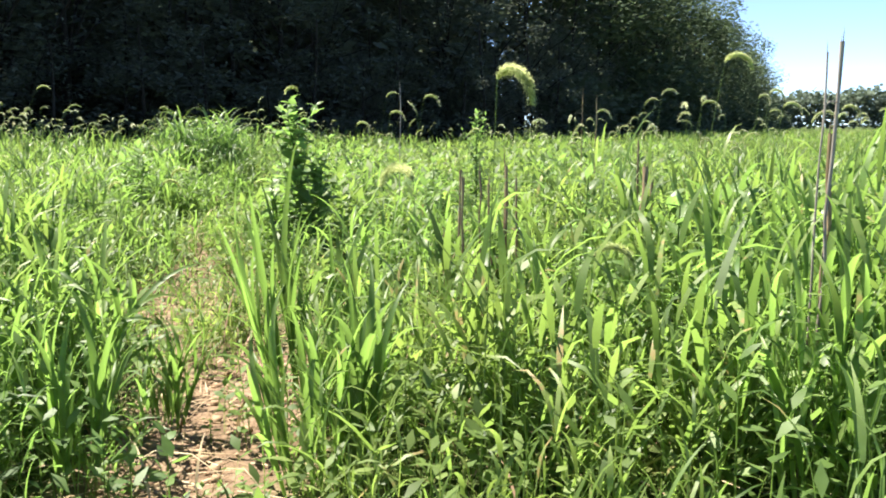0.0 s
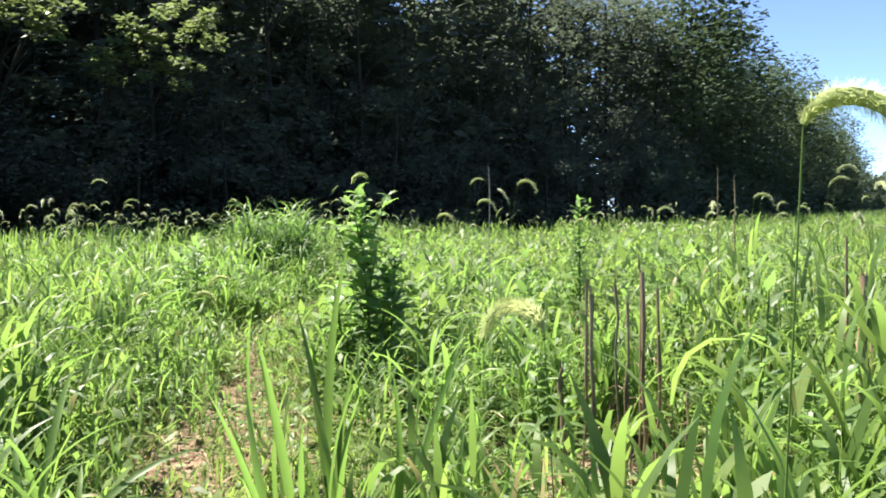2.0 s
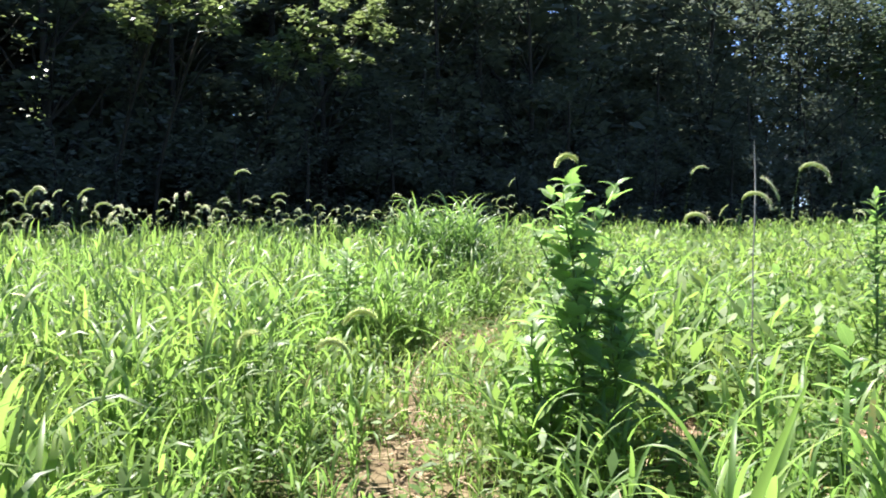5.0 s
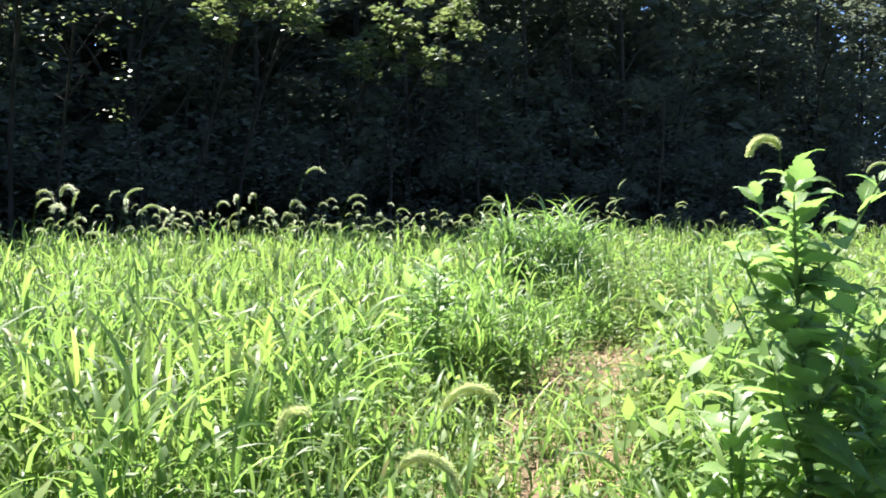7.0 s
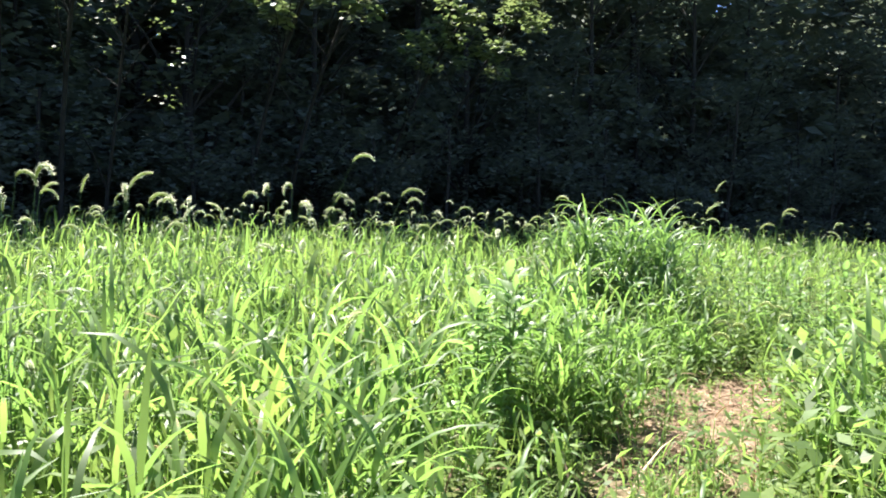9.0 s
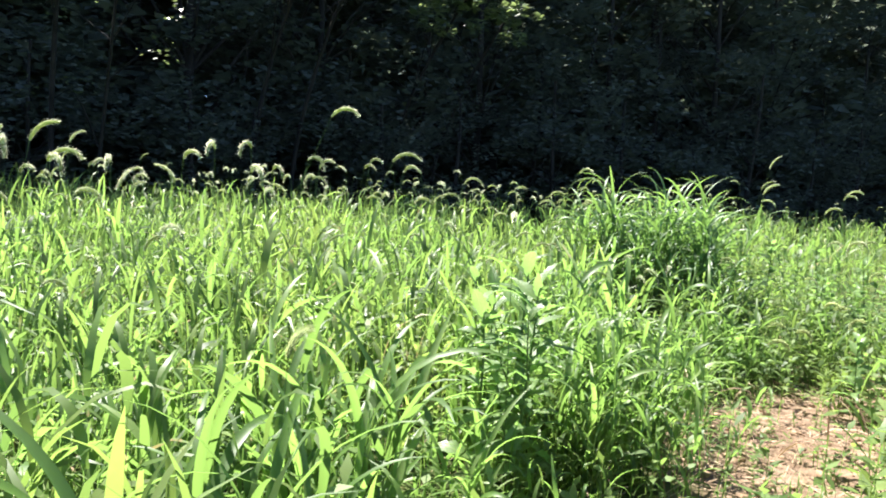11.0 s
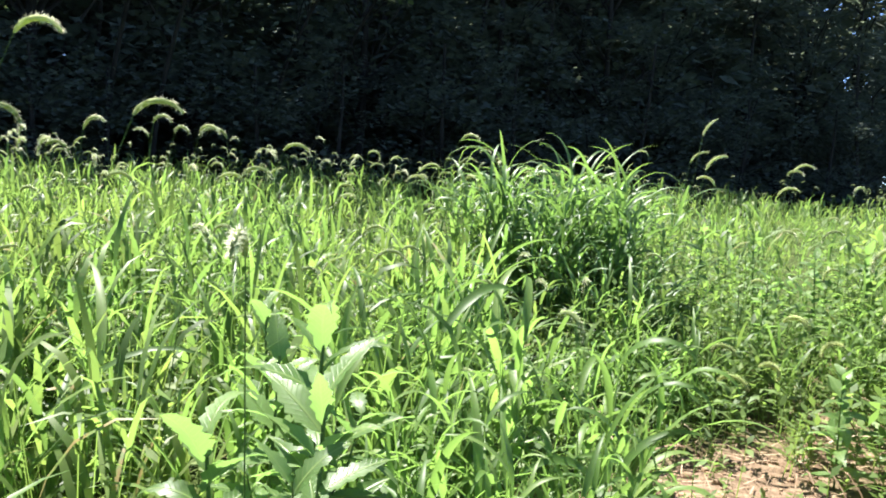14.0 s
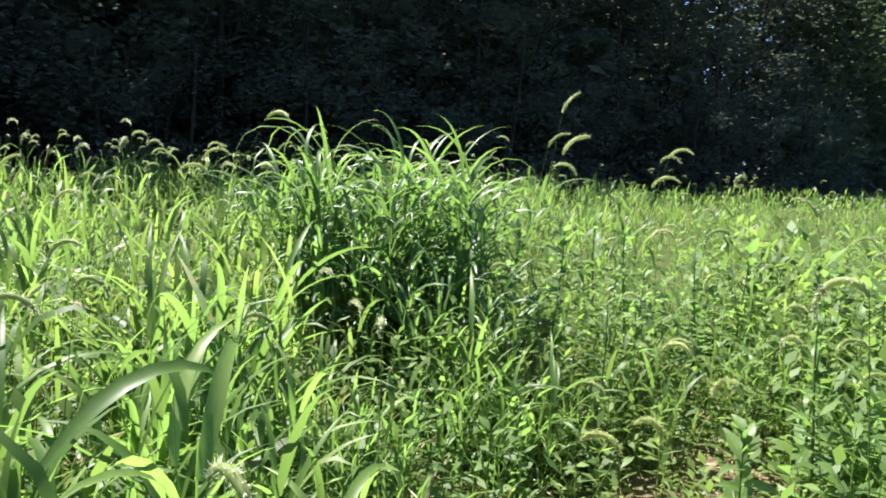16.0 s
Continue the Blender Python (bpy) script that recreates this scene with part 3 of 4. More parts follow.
WIDE_SHOOTS = [shoot_mesh("grass_shoot", RNG.uniform(0.5, 0.72), 5, 0.34, 0.023, GRASS_ONE, 1.3) for _ in range(6)]
for x, y, n, w in ((-1.85, 5.5, 6, 0.05), (-2.3, 7.95, 4, 0.04), (-1.72, 6.5, 4, 0.04), (-2.15, 6.0, 5, 0.05), (-2.45, 5.95, 5, 0.06), (-1.9, 6.22, 4, 0.05), (-2.7, 9.0, 7, 0.06), (-3.15, 8.75, 6, 0.06), (-2.5, 8.52, 7, 0.06), (-3.05, 8.85, 8, 0.07), (-0.32, 3.35, 7, 0.07), (-3.0, 6.9, 8, 0.09), (-3.45, 7.1, 8, 0.09), (-3.3, 9.6, 8, 0.1), (1.3, 2.9, 9, 0.1), (1.0, 2.75, 8, 0.1), (-2.62, 8.05, 7, 0.08)):
    grass_tuft(x, y, n, w, min(1.1, 0.35 + float(sward(x, y))), WIDE_SHOOTS, "tuft of wide green grass blades arching over", group="wide grass tufts")
BROAD_SHOOTS = [shoot_mesh("grass_shoot", RNG.uniform(0.76, 0.88), 5, 0.27, 0.023, GRASS_ONE, 1.5, 0.35, (0.15, 0.5), 1.5) for _ in range(5)]
for x, y, n, w, z in ((-2.5, 8.46, 8, 0.06, 1.1), (-2.7, 8.42, 5, 0.05, 1.1), (-3.04, 8.23, 5, 0.05, 1.1), (-2.26, 8.08, 3, 0.03, 0.75)):
    grass_tuft(x, y, n, w, z, BROAD_SHOOTS, "tuft of very wide arching green grass blades", group="broad grass tufts")
for x, y, n, w, z in ((-0.32, 2.12, 17, 0.1, 0.88), (-0.4, 2.32, 6, 0.06, 0.8), (0.1, 4.62, 9, 0.1, 0.85), (0.32, 4.75, 6, 0.07, 0.8), (-0.98, 2.05, 5, 0.05, 0.92), (-1.15, 2.4, 6, 0.09, 0.8), (-1.35, 2.8, 6, 0.1, 0.8), (-0.9, 2.55, 7, 0.06, 0.7), (-0.28, 3.3, 6, 0.08, 0.7),
                      (-2.75, 7.85, 8, 0.07, 0.85), (-3.1, 8.05, 10, 0.09, 0.95), (-3.4, 8.3, 10, 0.1, 1.0), (-3.55, 8.8, 10, 0.1, 1.05), (-2.85, 8.45, 9, 0.08, 0.9), (-3.2, 9.2, 10, 0.09, 1.0), (-2.55, 8.25, 9, 0.06, 0.75), (-2.5, 9.05, 10, 0.08, 0.75), (-3.8, 7.6, 10, 0.1, 1.0), (-3.3, 6.6, 9, 0.1, 0.95)):
    grass_tuft(x, y, n, w, z, UPRIGHT_SHOOTS, "tuft of broad upright green grass blades", group="upright grass tufts", splay=10)
for x, y, n, w, z in ((0.86, 1.82, 9, 0.08, 0.86), (1.02, 1.95, 8, 0.08, 0.95), (0.96, 2.42, 9, 0.08, 1.0), (1.12, 2.62, 10, 0.1, 1.0), (1.5, 3.0, 9, 0.1, 0.92), (1.75, 3.5, 9, 0.1, 0.9)):
    grass_tuft(x, y, n, w, z, TALL_SHOOTS, "tall stand of broad upright green grass", group="tall grass stands", splay=7)
STIFF_SHOOTS = [shoot_mesh("grass_shoot", RNG.uniform(0.46, 0.56), 4, 0.46, 0.021, GRASS_ONE, 0.3, 0.2, (0.03, 0.16), 2.2) for _ in range(5)]
grass_tuft(-0.5, 2.78, 9, 0.08, 1.12, STIFF_SHOOTS, "tuft of stiff upright green grass blades", group="upright grass tufts", splay=12)
for x, y, n, w, z in ((-2.39, 7.3, 7, 0.07, 0.55), (-2.62, 6.95, 6, 0.07, 0.62), (-2.2, 6.55, 5, 0.05, 0.5), (-1.98, 7.0, 4, 0.05, 0.45)):
    grass_tuft(x, y, n, w, z, BROAD_SHOOTS, "low tuft of wide arching green grass blades", group="broad grass tufts", splay=24)
FINE_SHOOTS = [shoot_mesh("grass_shoot", RNG.uniform(0.72, 0.95), 7, 0.2, 0.016, GRASS_ONE, 1.2, 0.2, (0.2, 0.6)) for _ in range(8)]
grass_tuft(-2.67, 8.2, 18, 0.24, 0.9, FINE_SHOOTS, "upright stand of fine green grass by the bare soil", group="grass stands", splay=8)
grass_tuft(-2.59, 7.92, 11, 0.15, 0.86, FINE_SHOOTS, "upright stand of fine green grass", group="grass stands", splay=8)
grass_tuft(-3.16, 11.3, 150, 0.4, 1.15, CLUMP_SHOOTS, "dense dark green clump of tall arching grass", "grass clump", name="grass_clump", splay=9)
grass_tuft(-2.85, 10.95, 50, 0.34, 0.72, CLUMP_SHOOTS, "lower green grass at the foot of the clump", "grass clump", name="grass_clump", splay=18)


# ---------------------------------------------------------------- nodding foxtails
def stem_mesh():
    s = Soup()
    tube(s, [(0, 0, 0), (0.01, 0, 0.25), (0.012, 0, 0.5), (0.006, 0, 0.75), (0, 0, 1)], [1.0, 0.95, 0.85, 0.7, 0.5], 5)
    return s.mesh("foxtail_stem", STEM)


def head_meshes(bend, bristles, early=1.1, thin=1.0):
    """The seed head from its foot: rises, then nods over towards +x. Length 1."""
    n = 12
    a = [radians(6 + bend * (i / n) ** early) for i in range(n + 1)]
    pts = [Vector((0, 0, 0))]
    for i in range(n):
        m = (a[i] + a[i + 1]) / 2
        pts.append(pts[-1] + Vector((math.sin(m), 0, math.cos(m))) / n)
    rad = [0.05 * min(1, 0.45 + 4 * (i / n)) * (1 - 0.55 * max(0, i / n - 0.6) / 0.4) for i in range(n + 1)]
    core = Soup()
    tube(core, pts, rad, 6)
    fuzz = Soup()
    k = bristles
    s = RNG.random(k) ** 0.9 * 0.99
    i = np.minimum((s * n).astype(int), n - 1)
    P = np.array([tuple(p) for p in pts])
    f = s * n - i
    p = P[i] * (1 - f)[:, None] + P[i + 1] * f[:, None]
    tan = P[i + 1] - P[i]
    tan /= np.linalg.norm(tan, axis=1)[:, None]
    bi = np.array([0.0, 1.0, 0.0])
    no = np.cross(tan, bi)
    ph = uni(0, 6.28, k)
    o = no * np.cos(ph)[:, None] + bi * np.sin(ph)[:, None]
    r = np.array(rad)[i][:, None] * 0.8
    d = o * uni(0.75, 1.0, k)[:, None] + tan * uni(0.1, 0.75, k)[:, None]
    d /= np.linalg.norm(d, axis=1)[:, None]
    w = np.cross(d, tan)
    fat = 0.0045 * thin
    w /= np.linalg.norm(w, axis=1)[:, None] + 1e-6
    ln = uni(0.045, 0.085, k)[:, None]
    a0, a1, tip = p + o * r - w * fat, p + o * r + w * fat, p + o * r + d * ln
    vs = np.stack([a0, a1, tip + w * 0.0012, tip - w * 0.0012], 1)
    fuzz.add(vs, np.arange(4 * k).reshape(-1, 4))
    return core.mesh("seed_head", HEAD), fuzz.mesh("bristles", BRISTLE if thin < 0.7 else RIM_BRISTLE)


RNG = np.random.default_rng(102)
FOX_STEM = stem_mesh()
FINE = [head_meshes(b, 1500, e, 0.65) for b, e in ((178, 0.6), (160, 0.8), (125, 1.0), (95, 1.1))]
ROUGH = [head_meshes(b, 190, e) for b, e in ((190, 0.8), (165, 0.7), (140, 0.9), (115, 1.0), (85, 1.1), (50, 1.1), (25, 1.1))]
MID = [head_meshes(b, 270, e, 0.9) for b, e in ((190, 0.8), (165, 0.7), (140, 0.9), (115, 1.0), (85, 1.1), (50, 1.1), (25, 1.1))]
FOX_LEAF = [shoot_mesh("foxtail_leaf", 0.5, 3, 0.3, 0.011, GRASS_ONE, 1.0) for _ in range(4)]


def foxtail(x, y, z, heading, lean=6.0, size=0.13, nod=None, fine=False, group="foxtails", blades=True):
    """A foxtail whose seed head starts at x, y, z and nods towards heading; the stem leans that way by some degrees."""
    run = math.tan(radians(lean)) * z
    bx, by = x - run * math.cos(radians(heading)), y - run * math.sin(radians(heading))
    gz = float(ground_z(bx, by))
    ob = thing("foxtail", bx, by, gz, "nodding pale green bristly foxtail on a thin stem", "foxtail", group)
    high = math.hypot(run, z - gz)
    tilt = pose(0, 0, 0, 0, 0, heading) @ pose(0, 0, 0, 0, lean, 0)
    part("stem", FOX_STEM, ob, tilt @ Matrix.Diagonal((0.0016, 0.0016, high, 1)))
    pool = FINE if fine else MID
    k = nod if nod is not None else int(RNG.choice([0, 0, 1, 1, 1, 2, 2, 2, 3, 3, 4, 5]))
    core, fuzz = pool[k % len(pool)]
    hd = part("seed_head", core, ob, tilt @ pose(0, 0, high * 0.998, 0, 0, RNG.uniform(-15, 15)) @ Matrix.Diagonal((size, size * 1.0, size, 1)))
    part("bristles", fuzz, hd)
    if z > 0.7 and blades:
        part("leaf", FOX_LEAF[int(RNG.integers(0, 4))], ob, pose(0, 0, 0, 0, lean * 0.6, RNG.uniform(0, 360)) @ Matrix.Scale(min(1.2, 0.9 * high), 4), "green blades on the stem")
    return ob


foxtail(0.115, 1.80, 1.10, -52, 3, 0.145, 0, True, blades=False)
foxtail(-0.085, 2.38, 0.845, 148, 3, 0.165, 1, True, blades=False)
foxtail(-1.53, 4.55, 0.68, 5, 8, 0.13, 1, True)
foxtail(-1.57, 4.82, 0.71, 5, 8, 0.13, 2, True)
foxtail(-1.88, 4.87, 0.66, 170, 6, 0.12, 0, True)
foxtail(-3.0, 6.71, 0.66, 90, 5, 0.12, 3, True)
foxtail(0.42, 2.3, 0.64, 0, 12, 0.16, 1, True)
foxtail(0.30, 3.3, 0.44, 0, 9, 0.13, 0, True)
foxtail(-2.24, 9.85, 0.33, 0, 30, 0.14, 2, True)
foxtail(-2.28, 10.28, 0.36, 0, 30, 0.13, 2, True)
foxtail(-1.95, 10.69, 0.45, 0, 15, 0.13, 1, True)
foxtail(-1.5, 10.95, 0.57, 0, 15, 0.13, 1, True)
foxtail(-1.3, 10.6, 0.52, 170, 12, 0.13, 1, True)
for x, y, z, h, ln, k in ((-2.1, 9.75, 0.42, 20, 26, 1), (-1.78, 10.1, 0.46, 160, 22, 1), (-1.6, 10.45, 0.55, 10, 20, 0), (-1.35, 10.2, 0.5, 190, 18, 1), (-1.15, 10.9, 0.6, 0, 16, 0), (-0.95, 10.5, 0.55, 20, 18, 1), (-1.7, 11.3, 0.64, 170, 15, 0), (-0.8, 11.2, 0.62, 10, 14, 1), (-2.0, 10.35, 0.5, -20, 24, 2)):
    foxtail(x, y, z, h, ln, 0.125, k, True)
foxtail(-1.02, 5.95, 1.24, 205, 5, 0.14, 1, True)
foxtail(-3.93, 8.20, 1.35, 15, 24, 0.15, 3)
foxtail(-3.72, 8.38, 1.17, 15, 22, 0.15, 3)
foxtail(-3.74, 9.18, 1.10, 15, 20, 0.125, 2)
foxtail(-3.72, 11.1, 1.22, 0, 28, 0.14, 3)
foxtail(-2.42, 11.1, 1.30, 20, 8, 0.12, 5)
foxtail(-2.48, 11.25, 1.16, 10, 10, 0.12, 4)
foxtail(-2.36, 10.25, 1.12, 15, 10, 0.12, 4)
foxtail(-2.33, 10.7, 1.05, 200, 8, 0.11, 3)
foxtail(-2.05, 10.75, 1.02, 0, 12, 0.12, 3)
foxtail(-1.95, 11.45, 1.14, 5, 14, 0.13, 3)
foxtail(-3.0, 14.2, 1.24, 180, 8, 0.12, 3)
foxtail(-3.77, 10.6, 1.04, 10, 15, 0.12, 3)
foxtail(-4.22, 10.8, 1.08, -80, 4, 0.11, 1)
foxtail(-4.17, 6.4, 1.17, 0, 6, 0.16, 2)
foxtail(-3.4, 5.7, 1.08, 170, 6, 0.12, 2)
foxtail(-4.0, 7.55, 1.17, -62, 4, 0.13, 1)
foxtail(-4.12, 7.9, 1.19, -70, 4, 0.13, 0)
foxtail(-4.29, 7.33, 1.1, -55, 6, 0.12, 1)
foxtail(-4.48, 8.5, 1.11, 0, 5, 0.13, 0)
foxtail(-2.72, 7.36, 0.98, -80, 4, 0.1, 2)
foxtail(1.28, 4.95, 1.18, 5, 7, 0.12, 2)
foxtail(1.25, 4.08, 1.10, 0, 9, 0.13, 1)
foxtail(0.86, 4.72, 1.07, 10, 7, 0.12, 1)
foxtail(0.98, 2.95, 1.22, 0, 9, 0.135, 1, True)
foxtail(1.62, 4.2, 1.16, 0, 6, 0.12, 1)
foxtail(1.45, 3.6, 1.08, -10, 8, 0.12, 1)
foxtail(1.75, 3.7, 1.07, 0, 6, 0.12, 1)
foxtail(-0.14, 6.3, 1.2, 10, 10, 0.175, 1)
foxtail(-0.38, 6.05, 1.08, 0, 7, 0.16, 1)
foxtail(-0.60, 5.85, 1.0, 5, 6, 0.16, 0)
foxtail(-0.2, 6.55, 1.08, 160, 6, 0.14, 5)
foxtail(-0.58, 8.7, 1.29, 10, 9, 0.15, 3)
foxtail(-1.97, 11.7, 1.12, 0, 8, 0.12, 2)
for x, y, z, h, ln, k in ((0.95, 3.9, 1.08, 10, 6, 1), (1.1, 3.75, 1.06, 170, 5, 0), (1.05, 4.4, 1.09, 0, 7, 0), (1.3, 4.5, 1.06, 20, 5, 1), (1.5, 4.9, 1.12, 0, 6, 1), (1.72, 4.6, 1.09, 5, 6, 2), (1.15, 5.2, 1.1, 190, 5, 0), (1.9, 4.9, 1.13, 0, 8, 1), (0.75, 5.0, 1.0, 15, 6, 1), (0.6, 5.6, 1.06, 0, 6, 0),
                          (2.15, 4.6, 1.12, 10, 7, 1), (2.3, 5.3, 1.1, 180, 5, 2), (1.4, 3.2, 1.05, 0, 6, 1), (0.45, 6.1, 1.05, 20, 6, 1), (0.2, 6.3, 1.0, 0, 5, 0), (0.7, 6.6, 1.1, 5, 7, 3), (1.0, 6.3, 1.07, 0, 6, 1), (1.35, 5.7, 1.1, 10, 5, 0)):
    foxtail(x, y, z + RNG.uniform(-0.12, 0.06), h + RNG.uniform(-70, 70), ln, RNG.uniform(0.085, 0.125), (k + int(RNG.integers(0, 4))) % 5)


def random_foxtails(count, x0, x1, y0, y1, lo, hi, keep, fine=False, size=(0.09, 0.135)):
    made = 0
    while made < count:
        x, y = RNG.uniform(x0, x1), RNG.uniform(y0, y1)
        if RNG.random() > keep(x, y):
            continue
        foxtail(x, y, lo + (hi - lo) * RNG.random() ** 1.6, RNG.choice([0, 0, 10, -15, 30, 180, 200, 150, 90]) + RNG.uniform(-25, 25), RNG.uniform(3, 15), RNG.uniform(*size), None, fine)
        made += 1


def joined_foxtails(name, label, count, x0, x1, y0, y1, lo, hi, keep, size=(0.09, 0.13)):
    """Foxtails too far or too many to pick apart, in one mesh of stem, head and bristles."""
    s, kinds = Soup(), []

    def lay(me, m, kind):
        v = np.empty(len(me.vertices) * 3, np.float32)
        me.vertices.foreach_get("co", v)
        q = np.empty(len(me.loops), np.int32)
        me.loops.foreach_get("vertex_index", q)
        a = np.array(m)
        s.add(v.reshape(-1, 3) @ a[:3, :3].T + a[:3, 3], q)
        kinds.append(np.full(len(q) // 4, kind, np.int32))

    made = 0
    while made < count:
        x, y = RNG.uniform(x0, x1), RNG.uniform(y0, y1)
        if RNG.random() > keep(x, y):
            continue
        made += 1
        z, lean, turn = lo + (hi - lo) * RNG.random() ** 1.6, RNG.uniform(3, 15), RNG.choice([0, 0, 10, -15, 30, 180, 200, 150, 90]) + RNG.uniform(-25, 25)
        tilt = pose(x, y, float(ground_z(x, y)), 0, 0, turn) @ pose(0, 0, 0, 0, lean, 0)
        core, fuzz = ROUGH[int(RNG.choice([0, 0, 1, 1, 1, 2, 2, 3, 4]))]
        top = tilt @ pose(0, 0, z * 0.998) @ Matrix.Scale(RNG.uniform(*size), 4)
        lay(FOX_STEM, tilt @ Matrix.Diagonal((0.0016, 0.0016, z, 1)), 0)
        lay(core, top, 1)
        lay(fuzz, top, 2)
    me = s.mesh(name, STEM)
    me.materials.append(HEAD)
    me.materials.append(RIM_BRISTLE)
    me.polygons.foreach_set("material_index", np.concatenate(kinds))
    return tagged(new(name, me), label, "foxtails", kind="stuff")


RNG = np.random.default_rng(103)
clear = lambda x, y: float(off_line(x, y, WALK) > 0.75 and in_woods(x, y) < -2 and x < 0.55 * y + 0.8)
random_foxtails(95, -9.5, -3.2, 6.5, 16, 0.9, 1.2, clear, size=(0.1, 0.145))
joined_foxtails("foxtails_by_the_wood", "small pale foxtails standing over the grass towards the wood", 120, -10, -3.4, 9.5, 20, 0.92, 1.16, clear, (0.1, 0.14))
joined_foxtails("foxtails_beyond", "pale nodding foxtails across the field", 90, -4.5, 3.5, 10.5, 24, 0.8, 1.12, clear)
random_foxtails(50, 0.8, 5.0, 3.8, 10, 0.85, 1.12, clear)
random_foxtails(34, -2.2, 1.0, 6.5, 11, 0.6, 1.0, clear)
joined_foxtails("low_foxtails", "pale foxtails half hidden in the grass", 110, -7.5, -2.6, 5.8, 12, 0.5, 0.84, clear)
random_foxtails(66, -7.0, -3.7, 5.6, 9.5, 0.98, 1.22, clear, size=(0.11, 0.15))
joined_foxtails("low_foxtails_beyond", "pale foxtails drooping among leafy weeds", 40, -1.6, 2.0, 9.0, 14, 0.45, 0.8, clear)


# ---------------------------------------------------------------- leafy weeds
def leaf_mesh(name, length, wide, droop, kind="lance", tooth=0.0, wave=0.02):
    """One leaf from its foot along +x: folded along the midrib, toothed, with a drooping tip."""
    n = 15 if tooth else 9
    t = np.linspace(0, 1, n)
    th = 1.12 + droop * t ** 1.4
    px = np.concatenate([[0], np.cumsum(np.sin(th[1:]))]) * length / (n - 1)
    pz = np.concatenate([[0], np.cumsum(np.cos(th[1:]))]) * length / (n - 1)
    w = wide / 2 * profile(kind, t) * (1 + tooth * np.where(np.arange(n) % 2, 0.5, -0.5))
    w[0] = 0.012 * length
    ups = 0.24 * w
    rows = [np.stack([px - (0.05 * length * (np.arange(n) % 2) * tooth), sd * w, pz + ups + wave * length * np.sin(9 * t + sd)], -1) for sd in (-1, 1)]
    mid = np.stack([px, 0 * px, pz], -1)
    vs = np.stack([rows[0], mid, rows[1]], 1)
    i = np.arange(n - 1)[:, None] * 3 + np.arange(2)[None]
    s = Soup()
    s.add(vs, np.stack([i, i + 1, i + 4, i + 3], -1))
    return s.mesh(name, WEED)


RNG = np.random.default_rng(104)
LANCE = [leaf_mesh("weed_leaf", 1.0, w, d, "lance", 0.35) for w, d in ((0.27, 1.3), (0.3, 0.9), (0.25, 1.7), (0.29, 0.6))]
LOBED = [leaf_mesh("weed_leaf", 1.0, w, d, "lance", 0.3) for w, d in ((0.34, 0.7), (0.38, 0.35), (0.32, 1.0))]
BROAD = [leaf_mesh("weed_leaf", 1.0, w, d, "lance", 0.25, 0.03) for w, d in ((0.36, 1.4), (0.4, 1.0), (0.33, 1.8), (0.38, 0.7))]
WIDE = [leaf_mesh("weed_leaf", 1.0, w, d, "lance", 0.22, 0.025) for w, d in ((0.44, 1.0), (0.5, 0.65), (0.42, 1.3), (0.47, 0.4))]
OVATE = [leaf_mesh("weed_leaf", 1.0, w, d, "ovate") for w, d in ((0.42, 0.7), (0.46, 0.4), (0.38, 1.0))]


def weed(x, y, height, leaf, count, label, meshes, branches=0, start=0.12, group="leafy weeds", narrow_top=0.55, spread=0.36):
    t = thing("leafy_weed", x, y, float(ground_z(x, y)), label, "weed plant", group, RNG.uniform(0, 360))
    s = Soup()
    bend = RNG.uniform(-0.03, 0.03)
    line = [(bend * math.sin(3 * f) * height, 0.02 * math.sin(5 * f) * height, f * height) for f in np.linspace(0, 1, 9)]
    tube(s, line, [0.008 * height * (1 - 0.75 * f) + 0.0012 for f in np.linspace(0, 1, 9)], 6)
    part("stem", s.mesh("weed_stem", STEM), t)

    def dress(root, tip, n, f0, scale, holder):
        for i in range(n):
            f = min(1, f0 + (1 - f0) * (i + RNG.uniform(0.1, 0.9)) / n)
            p = root.lerp(tip, f)
            big = leaf * scale * (1 - (1 - narrow_top) * f) * RNG.uniform(0.65, 1.25)
            up = -34 * max(0, f - 0.6) / 0.4
            part("leaf", meshes[int(RNG.integers(0, len(meshes)))], holder, pose(*p, 0, 0, i * 137.5 + RNG.uniform(-45, 45)) @ pose(0, 0, 0, RNG.uniform(-25, 25), up + RNG.uniform(-18, 22), 0) @ Matrix.Scale(big, 4))
    dress(Vector((0, 0, 0)), Vector(line[-1]), count, start, 1.0, t)
    for b in range(branches):
        f = 0.35 + 0.55 * b / max(1, branches)
        root = Vector(line[int(f * 8)])
        a = b * 2.4 + 0.5
        ln = height * (0.42 - 0.3 * f + 0.1)
        tip = root + Vector((math.cos(a) * ln * spread, math.sin(a) * ln * spread, ln * 0.8))
        q = Soup()
        tube(q, [root, root.lerp(tip, 0.5) + Vector((math.cos(a), math.sin(a), 0)) * 0.02, tip], [0.004 * height, 0.003 * height, 0.0012], 5)
        br = part("branch", q.mesh("weed_branch", STEM), t)
        dress(root, tip, 12, 0.05, 0.62, br)
    return t


